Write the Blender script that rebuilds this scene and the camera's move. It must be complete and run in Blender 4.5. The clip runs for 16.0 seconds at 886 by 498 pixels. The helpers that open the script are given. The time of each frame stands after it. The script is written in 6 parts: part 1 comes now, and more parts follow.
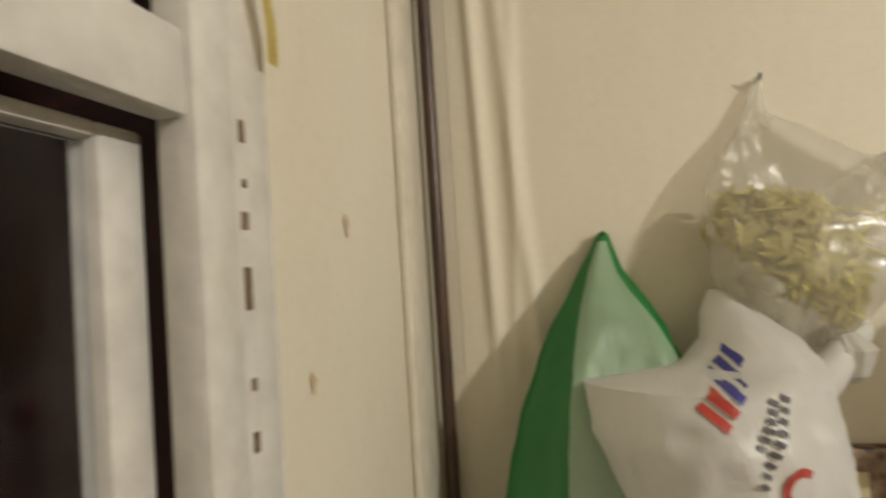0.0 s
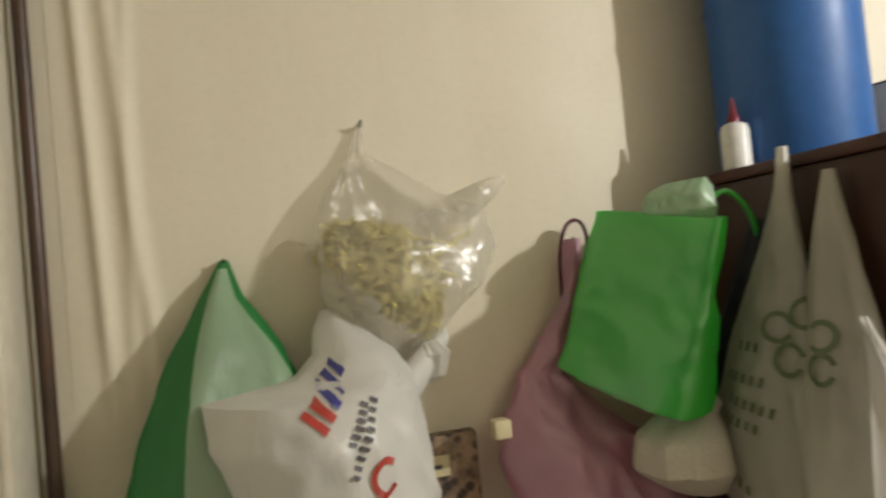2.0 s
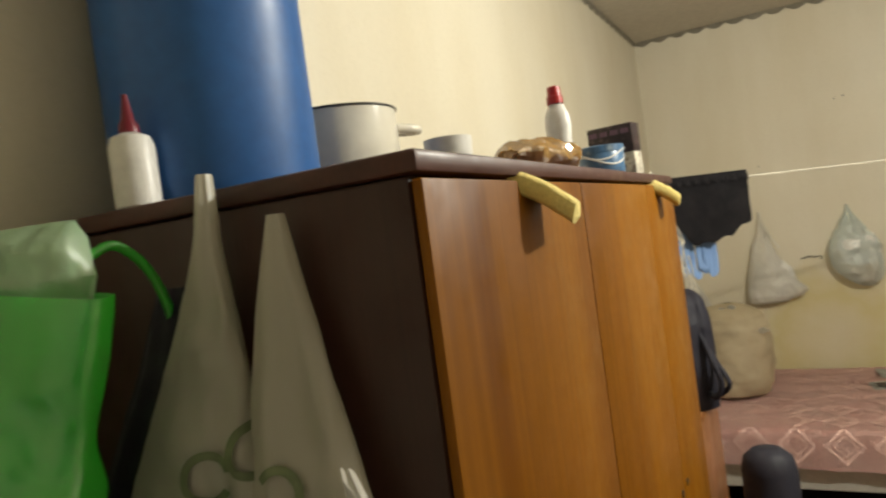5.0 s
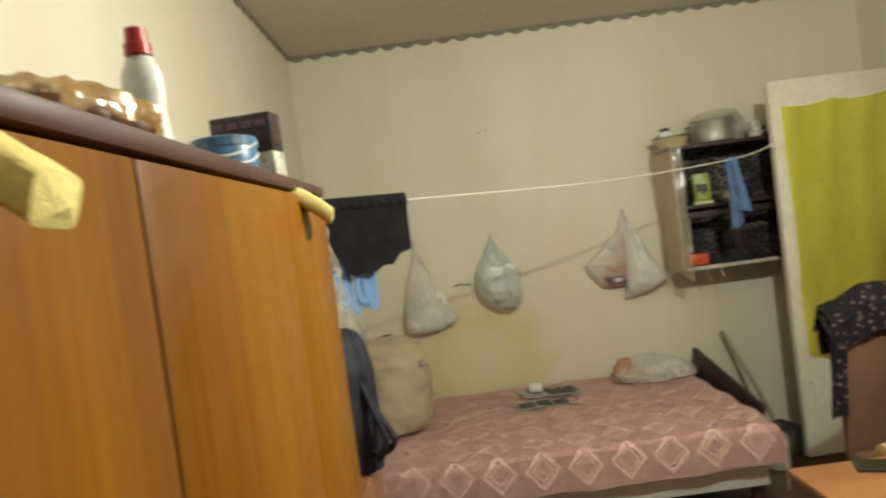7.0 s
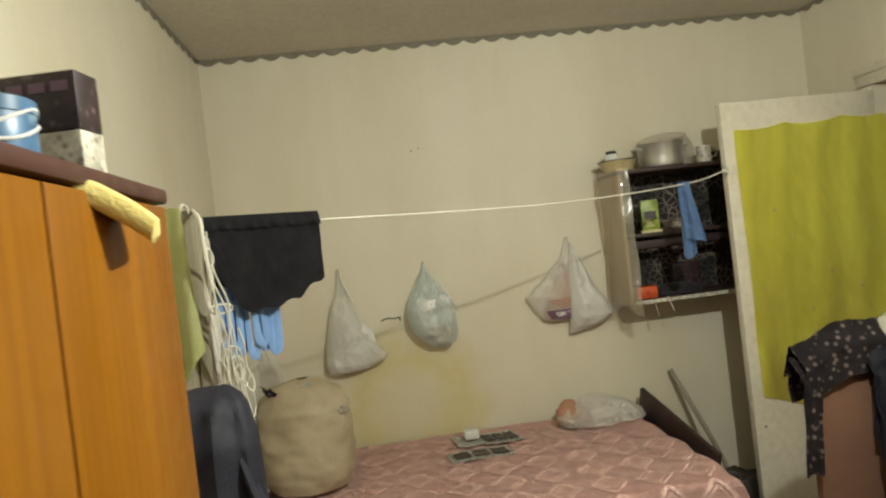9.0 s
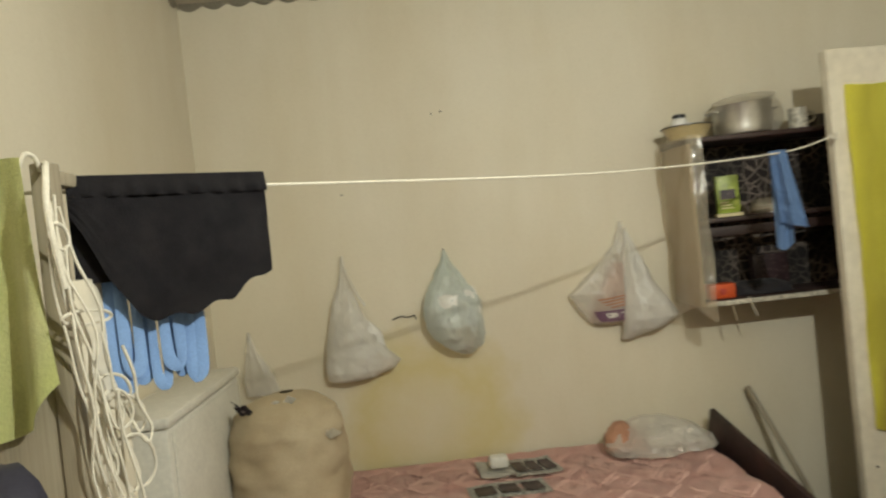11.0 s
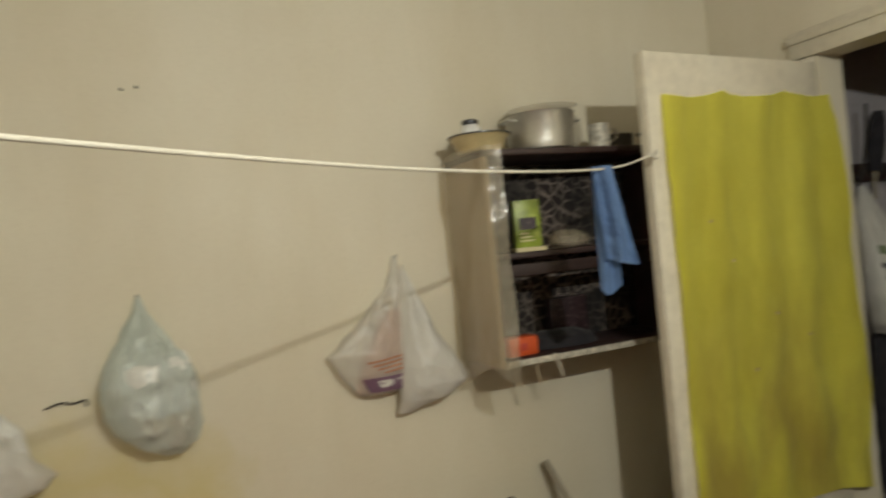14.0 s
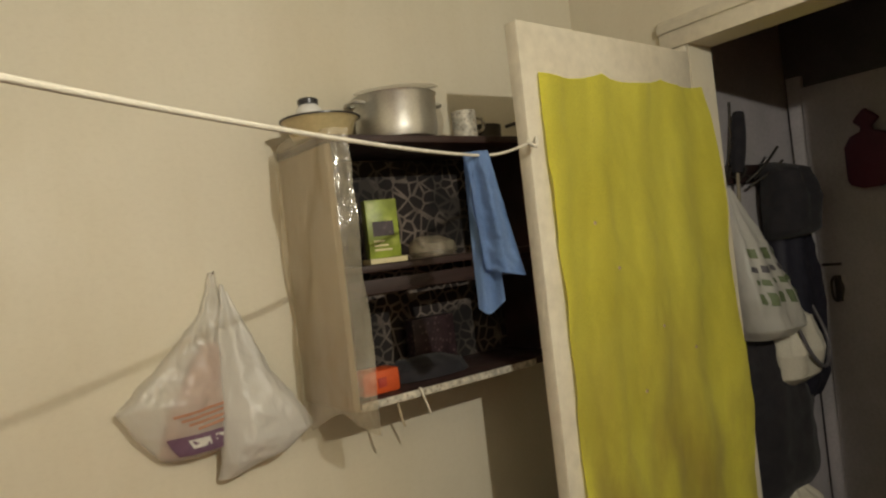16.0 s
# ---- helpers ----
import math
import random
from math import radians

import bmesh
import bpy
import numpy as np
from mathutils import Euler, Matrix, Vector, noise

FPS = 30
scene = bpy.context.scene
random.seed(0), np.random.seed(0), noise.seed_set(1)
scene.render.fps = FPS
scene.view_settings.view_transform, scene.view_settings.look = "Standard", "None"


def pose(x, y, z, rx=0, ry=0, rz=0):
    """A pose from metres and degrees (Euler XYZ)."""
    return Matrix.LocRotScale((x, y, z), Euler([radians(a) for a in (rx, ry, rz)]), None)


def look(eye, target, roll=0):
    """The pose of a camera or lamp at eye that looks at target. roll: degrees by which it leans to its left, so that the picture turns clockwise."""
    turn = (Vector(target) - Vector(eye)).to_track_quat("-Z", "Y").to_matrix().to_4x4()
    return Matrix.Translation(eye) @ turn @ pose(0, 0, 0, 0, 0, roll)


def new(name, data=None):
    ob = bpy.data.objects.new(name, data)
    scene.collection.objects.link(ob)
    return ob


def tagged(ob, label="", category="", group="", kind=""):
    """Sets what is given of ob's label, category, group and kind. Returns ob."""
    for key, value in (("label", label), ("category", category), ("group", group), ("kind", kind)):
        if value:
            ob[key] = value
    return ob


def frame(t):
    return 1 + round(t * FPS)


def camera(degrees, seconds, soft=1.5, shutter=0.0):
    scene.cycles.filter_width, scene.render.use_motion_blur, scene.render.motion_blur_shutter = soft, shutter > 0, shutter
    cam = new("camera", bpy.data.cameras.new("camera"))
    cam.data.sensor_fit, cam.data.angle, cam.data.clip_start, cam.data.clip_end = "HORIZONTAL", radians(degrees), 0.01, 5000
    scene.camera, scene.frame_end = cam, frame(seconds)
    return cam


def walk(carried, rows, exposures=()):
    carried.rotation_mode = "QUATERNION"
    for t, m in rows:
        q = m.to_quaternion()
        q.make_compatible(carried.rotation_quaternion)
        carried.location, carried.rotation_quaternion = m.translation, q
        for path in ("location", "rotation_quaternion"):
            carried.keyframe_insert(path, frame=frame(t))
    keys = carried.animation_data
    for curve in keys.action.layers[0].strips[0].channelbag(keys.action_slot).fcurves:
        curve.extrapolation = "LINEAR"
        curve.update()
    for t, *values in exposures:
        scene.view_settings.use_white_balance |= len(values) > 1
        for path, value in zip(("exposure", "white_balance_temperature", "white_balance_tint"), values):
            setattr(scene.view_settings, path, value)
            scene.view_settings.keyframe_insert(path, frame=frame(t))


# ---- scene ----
cam = camera(66.7, 16.0, 2.2, 0.5)
EXPOSURES = [(0, 0.10, 6150, 13), (1.5, 0.12, 5950, 12), (3.2, -0.16, 5950, 10), (5.5, -0.14, 6450, 5), (7.0, -0.08, 6200, 0), (8.0, -0.06, 6100, 0), (11, -0.04, 6100, 3), (13.5, -0.14, 6050, 4), (16, -0.08, 6550, 8)]
PATH = [
    (0, (1.09, -0.716, 1.49), (-0.861, -1.152, 1.556), -3.6),
    (0.5, (1.082, -0.628, 1.475), (-0.895, -0.925, 1.524), -5.0),
    (1, (1.101, -0.58, 1.473), (-0.889, -0.77, 1.521), -5.8),
    (1.5, (1.134, -0.61, 1.479), (-0.852, -0.37, 1.514), -4.7),
    (2, (1.153, -0.663, 1.484), (-0.766, -0.106, 1.548), -5.5),
    (2.5, (1.161, -0.662, 1.468), (-0.65, 0.187, 1.492), -6.3),
    (3, (1.168, -0.582, 1.477), (-0.5, 0.522, 1.457), -6.4),
    (3.2, (1.161, -0.533, 1.488), (-0.455, 0.646, 1.488), -6.0),
    (5.3, (0.765, -0.293, 1.540), (-0.016, 1.548, 1.488), -7.0),
    (5.5, (0.753, -0.261, 1.543), (0.079, 1.621, 1.491), -6.2),
    (6, (0.749, -0.173, 1.530), (0.327, 1.782, 1.513), -5.4),
    (6.5, (0.761, 0.017, 1.517), (0.523, 2.002, 1.465), -6.8),
    (7, (0.749, 0.126, 1.509), (0.759, 2.125, 1.434), -7.5),
    (7.5, (0.682, 0.252, 1.524), (0.974, 2.228, 1.423), -5.1),
    (8, (0.674, 0.245, 1.524), (0.986, 2.22, 1.485), -4.5),
    (8.5, (0.743, 0.359, 1.512), (0.961, 2.347, 1.502), -6.8),
    (10.8, (0.898, 1.091, 1.469), (1.054, 3.084, 1.418), -5.5),
    (11, (0.941, 1.156, 1.469), (1.02, 3.154, 1.432), -6.0),
    (11.5, (0.963, 1.263, 1.471), (0.898, 3.261, 1.399), -5.8),
    (12, (0.901, 1.426, 1.486), (1.218, 3.4, 1.435), -4.1),
    (12.5, (0.859, 1.55, 1.492), (1.311, 3.498, 1.522), -5.0),
    (13, (0.945, 1.742, 1.473), (1.398, 3.69, 1.454), -6.7),
    (13.5, (1.055, 1.869, 1.473), (1.523, 3.813, 1.452), -6.7),
    (14, (1.088, 2.005, 1.465), (1.9, 3.832, 1.462), -5.4),
    (14.5, (1.067, 2.111, 1.463), (2.206, 3.755, 1.492), -5.9),
    (15, (1.071, 2.223, 1.463), (2.312, 3.792, 1.463), -5.2),
    (15.5, (1.188, 2.324, 1.46), (2.38, 3.93, 1.431), -5.9),
    (16, (1.303, 2.397, 1.445), (2.5, 3.999, 1.446), -6.6),
]
walk(cam, [(t, look(eye, target, roll)) for t, eye, target, roll in PATH], EXPOSURES)

# ---- light ----
world = bpy.data.worlds.new("night")
world.use_nodes = True
world.node_tree.nodes["Background"].inputs[0].default_value = (0.010, 0.012, 0.020, 1)
world.node_tree.nodes["Background"].inputs[1].default_value = 0.5
scene.world = world

# lamp place worked out from the cast shadows; the lamp itself is unseen
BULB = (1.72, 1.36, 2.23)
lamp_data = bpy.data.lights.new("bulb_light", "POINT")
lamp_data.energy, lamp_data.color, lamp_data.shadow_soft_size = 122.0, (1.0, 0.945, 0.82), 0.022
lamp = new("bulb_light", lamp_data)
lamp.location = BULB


# ---- materials ----
def node(nt, kind, **inputs):
    n = nt.nodes.new(kind)
    for key, value in inputs.items():
        n.inputs[key.replace("_", " ")].default_value = value
    return n


def ramp(nt, source, stops):
    r = nt.nodes.new("ShaderNodeValToRGB")
    r.color_ramp.elements[0].position, r.color_ramp.elements[1].position = stops[0][0], stops[-1][0]
    r.color_ramp.elements[0].color, r.color_ramp.elements[1].color = (*stops[0][1], 1), (*stops[-1][1], 1)
    for at, colour in stops[1:-1]:
        r.color_ramp.elements.new(at).color = (*colour, 1)
    nt.links.new(source, r.inputs[0])
    return r.outputs[0]


def coords(nt, scale=(1, 1, 1)):
    c, m = nt.nodes.new("ShaderNodeTexCoord"), nt.nodes.new("ShaderNodeMapping")
    m.inputs["Scale"].default_value = scale
    nt.links.new(c.outputs["Object"], m.inputs["Vector"])
    return m.outputs[0]


def noise_of(nt, scale, detail=4.0, stretch=(1, 1, 1), rough=0.55):
    n = node(nt, "ShaderNodeTexNoise", Scale=scale, Detail=detail, Roughness=rough)
    nt.links.new(coords(nt, stretch), n.inputs["Vector"])
    return n.outputs["Fac"]


def blend(nt, fac, a, b, kind="MIX"):
    m = nt.nodes.new("ShaderNodeMix")
    m.data_type, m.blend_type = "RGBA", kind
    for slot, value in ((0, fac), (6, a), (7, b)):
        if isinstance(value, (int, float)):
            m.inputs[slot].default_value = value
        elif isinstance(value, tuple):
            m.inputs[slot].default_value = (*value, 1)
        else:
            nt.links.new(value, m.inputs[slot])
    return m.outputs[2]


def relief(nt, shader, fac, strength, distance=0.002):
    b = node(nt, "ShaderNodeBump", Strength=strength, Distance=distance)
    nt.links.new(fac, b.inputs["Height"])
    nt.links.new(b.outputs[0], shader.inputs["Normal"])


def mat(name, a, b=None, rough=0.6, metal=0.0, big=5.0, fine=70.0, bump=0.25, depth=0.002, stretch=(1, 1, 1), coat=0.0, sheen=0.0, spread=0.2, speck=0.86):
    """Two shades in large blotches, a fine grain over them, and fine relief."""
    m = bpy.data.materials.new(name)
    m.use_nodes = True
    nt = m.node_tree
    p = nt.nodes["Principled BSDF"]
    b = b or tuple(c * 0.8 for c in a)
    base = ramp(nt, noise_of(nt, big, 5, stretch), [(0.5 - spread, a), (0.5 + spread, b)])
    grain = noise_of(nt, fine, 3, stretch)
    shade = ramp(nt, grain, [(0.3, (speck,) * 3), (0.7, (1.0, 1.0, 1.0))])
    nt.links.new(blend(nt, 1.0, base, shade, "MULTIPLY"), p.inputs["Base Color"])
    p.inputs["Metallic"].default_value = metal
    r = ramp(nt, noise_of(nt, big * 2.3, 4, stretch), [(0.3, (rough * 0.85,) * 3), (0.7, (min(1, rough * 1.15),) * 3)])
    nt.links.new(r, p.inputs["Roughness"])
    p.inputs["Coat Weight"].default_value = coat
    p.inputs["Sheen Weight"].default_value = sheen
    relief(nt, p, grain, bump, depth)
    return m


def film(name, colour, clear=0.3, through_light=0.35, gloss=0.16, rough=0.45, crease=26.0, bump=0.6):
    """Thin plastic film: part clear, part milky, with a soft gloss and creases."""
    m = bpy.data.materials.new(name)
    m.use_nodes = True
    nt = m.node_tree
    nt.nodes.remove(nt.nodes["Principled BSDF"])
    out = nt.nodes["Material Output"]
    dif, tra = node(nt, "ShaderNodeBsdfDiffuse"), node(nt, "ShaderNodeBsdfTranslucent")
    glo, see = node(nt, "ShaderNodeBsdfGlossy", Roughness=rough), node(nt, "ShaderNodeBsdfTransparent")
    tint = ramp(nt, noise_of(nt, 6, 4), [(0.3, colour), (0.7, tuple(c * 0.86 for c in colour))])
    nt.links.new(tint, dif.inputs["Color"])
    nt.links.new(tint, tra.inputs["Color"])
    glo.inputs["Color"].default_value = (1, 1, 1, 1)
    see.inputs["Color"].default_value = (*(min(1, 0.55 + 0.45 * c) for c in colour), 1)
    bmp = node(nt, "ShaderNodeBump", Strength=bump, Distance=0.01)
    nt.links.new(noise_of(nt, crease, 3, (1, 1, 0.35)), bmp.inputs["Height"])
    for s in (dif, glo):
        nt.links.new(bmp.outputs[0], s.inputs["Normal"])

    def mix(fac, one, two):
        s = nt.nodes.new("ShaderNodeMixShader")
        s.inputs[0].default_value = fac
        nt.links.new(one, s.inputs[1])
        nt.links.new(two, s.inputs[2])
        return s.outputs[0]

    body = mix(through_light, dif.outputs[0], tra.outputs[0])
    body = mix(gloss * 0.4, body, glo.outputs[0])
    nt.links.new(mix(clear, body, see.outputs[0]), out.inputs["Surface"])
    return m


def wood(name, dark, light, rough=0.3, axis="z", scale=7.0, coat=0.3, shine=0.5):
    m = bpy.data.materials.new(name)
    m.use_nodes = True
    nt = m.node_tree
    p = nt.nodes["Principled BSDF"]
    stretch = {"z": (1, 1, 0.06), "y": (1, 0.06, 1), "x": (0.06, 1, 1)}[axis]
    band = noise_of(nt, scale, 4, stretch, 0.6)
    grain = noise_of(nt, scale * 22, 3, tuple(s * (0.4 if s < 1 else 1) for s in stretch))
    base = ramp(nt, band, [(0.30, dark), (0.47, tuple((d + l) / 2 for d, l in zip(dark, light))), (0.68, light)])
    shade = ramp(nt, grain, [(0.3, (0.78, 0.74, 0.7)), (0.62, (1, 1, 1))])
    nt.links.new(blend(nt, 0.8, base, shade, "MULTIPLY"), p.inputs["Base Color"])
    r = ramp(nt, noise_of(nt, 14, 4), [(0.3, (rough * 0.8,) * 3), (0.7, (rough * 1.3,) * 3)])
    nt.links.new(r, p.inputs["Roughness"])
    p.inputs["Coat Weight"].default_value = coat
    p.inputs["Coat Roughness"].default_value = 0.25
    p.inputs["Specular IOR Level"].default_value = shine
    relief(nt, p, grain, 0.12, 0.001)
    return m


def print_of(name, ground, ink, scale=30.0, cut=0.5, rough=0.5):
    """A printed surface: blots of ink on a ground."""
    m = bpy.data.materials.new(name)
    m.use_nodes = True
    nt = m.node_tree
    p = nt.nodes["Principled BSDF"]
    v = node(nt, "ShaderNodeTexVoronoi", Scale=scale)
    nt.links.new(coords(nt), v.inputs["Vector"])
    one = ramp(nt, v.outputs["Distance"], [(cut - 0.12, ink), (cut + 0.12, ground)])
    two = ramp(nt, noise_of(nt, scale * 0.6, 4), [(0.4, (0.55, 0.55, 0.55)), (0.6, (1, 1, 1))])
    nt.links.new(blend(nt, 1.0, one, two, "MULTIPLY"), p.inputs["Base Color"])
    p.inputs["Roughness"].default_value = rough
    return m


def net_print(name, ground, ink, scale):
    """Pale cell outlines on a dark ground."""
    m = bpy.data.materials.new(name)
    m.use_nodes = True
    nt = m.node_tree
    p = nt.nodes["Principled BSDF"]
    v = node(nt, "ShaderNodeTexVoronoi", Scale=scale)
    v.feature = "DISTANCE_TO_EDGE"
    nt.links.new(coords(nt), v.inputs["Vector"])
    net = ramp(nt, v.outputs["Distance"], [(0.05, ink), (0.10, ground)])
    worn = ramp(nt, noise_of(nt, 7, 4), [(0.42, (0.12, 0.12, 0.12)), (0.64, (0.75, 0.75, 0.75))])
    nt.links.new(blend(nt, 1.0, net, worn, "MULTIPLY"), p.inputs["Base Color"])
    p.inputs["Roughness"].default_value = 0.7
    return m


def wallpaper(name, a, b, stain=None):
    """Cream embossed paper with faint blotches; stain: centre, size and colour of a yellowed patch."""
    m = mat(name, a, b, rough=0.60, big=1.6, fine=60, bump=0.07, depth=0.0010, spread=0.3, speck=0.975)
    nt = m.node_tree
    p = nt.nodes["Principled BSDF"]
    base = p.inputs["Base Color"].links[0].from_socket
    weave = node(nt, "ShaderNodeTexNoise", Scale=45.0, Detail=6.0)
    nt.links.new(coords(nt, (1, 1, 2.2)), weave.inputs["Vector"])
    spots = ramp(nt, weave.outputs["Fac"], [(0.36, (0.975, 0.972, 0.965)), (0.5, (1, 1, 1)), (0.66, (0.985, 0.982, 0.98))])
    base = blend(nt, 1.0, base, spots, "MULTIPLY")
    streak = ramp(nt, noise_of(nt, 2.2, 5, (1, 1, 0.25)), [(0.35, (0.90, 0.87, 0.80)), (0.62, (1, 1, 1))])
    base = blend(nt, 0.75, base, streak, "MULTIPLY")
    if stain:
        centre, size, colour = stain
        c = nt.nodes.new("ShaderNodeTexCoord")
        off = nt.nodes.new("ShaderNodeVectorMath")
        off.operation = "SUBTRACT"
        off.inputs[1].default_value = centre
        nt.links.new(c.outputs["Object"], off.inputs[0])
        div = nt.nodes.new("ShaderNodeVectorMath")
        div.operation = "DIVIDE"
        div.inputs[1].default_value = size
        nt.links.new(off.outputs[0], div.inputs[0])
        length = nt.nodes.new("ShaderNodeVectorMath")
        length.operation = "LENGTH"
        nt.links.new(div.outputs[0], length.inputs[0])
        rag = nt.nodes.new("ShaderNodeMath")
        rag.operation = "MULTIPLY_ADD"
        rag.inputs[1].default_value, rag.inputs[2].default_value = 0.9, -0.45
        nt.links.new(noise_of(nt, 6, 4), rag.inputs[0])
        sum_ = nt.nodes.new("ShaderNodeMath")
        nt.links.new(rag.outputs[0], sum_.inputs[0])
        nt.links.new(length.outputs["Value"], sum_.inputs[1])
        fade = nt.nodes.new("ShaderNodeMapRange")
        for slot, value in ((1, 0.0), (2, 1.25), (3, 0.0), (4, 1.0)):
            fade.inputs[slot].default_value = value
        nt.links.new(sum_.outputs[0], fade.inputs[0])
        ring = ramp(nt, fade.outputs[0], [(0.05, (0.18,) * 3), (0.38, (0.48,) * 3), (0.56, (0.74,) * 3), (0.74, (0.42,) * 3), (0.95, (0.0,) * 3)])
        base = blend(nt, ring, base, colour)
    nt.links.new(base, p.inputs["Base Color"])
    return m


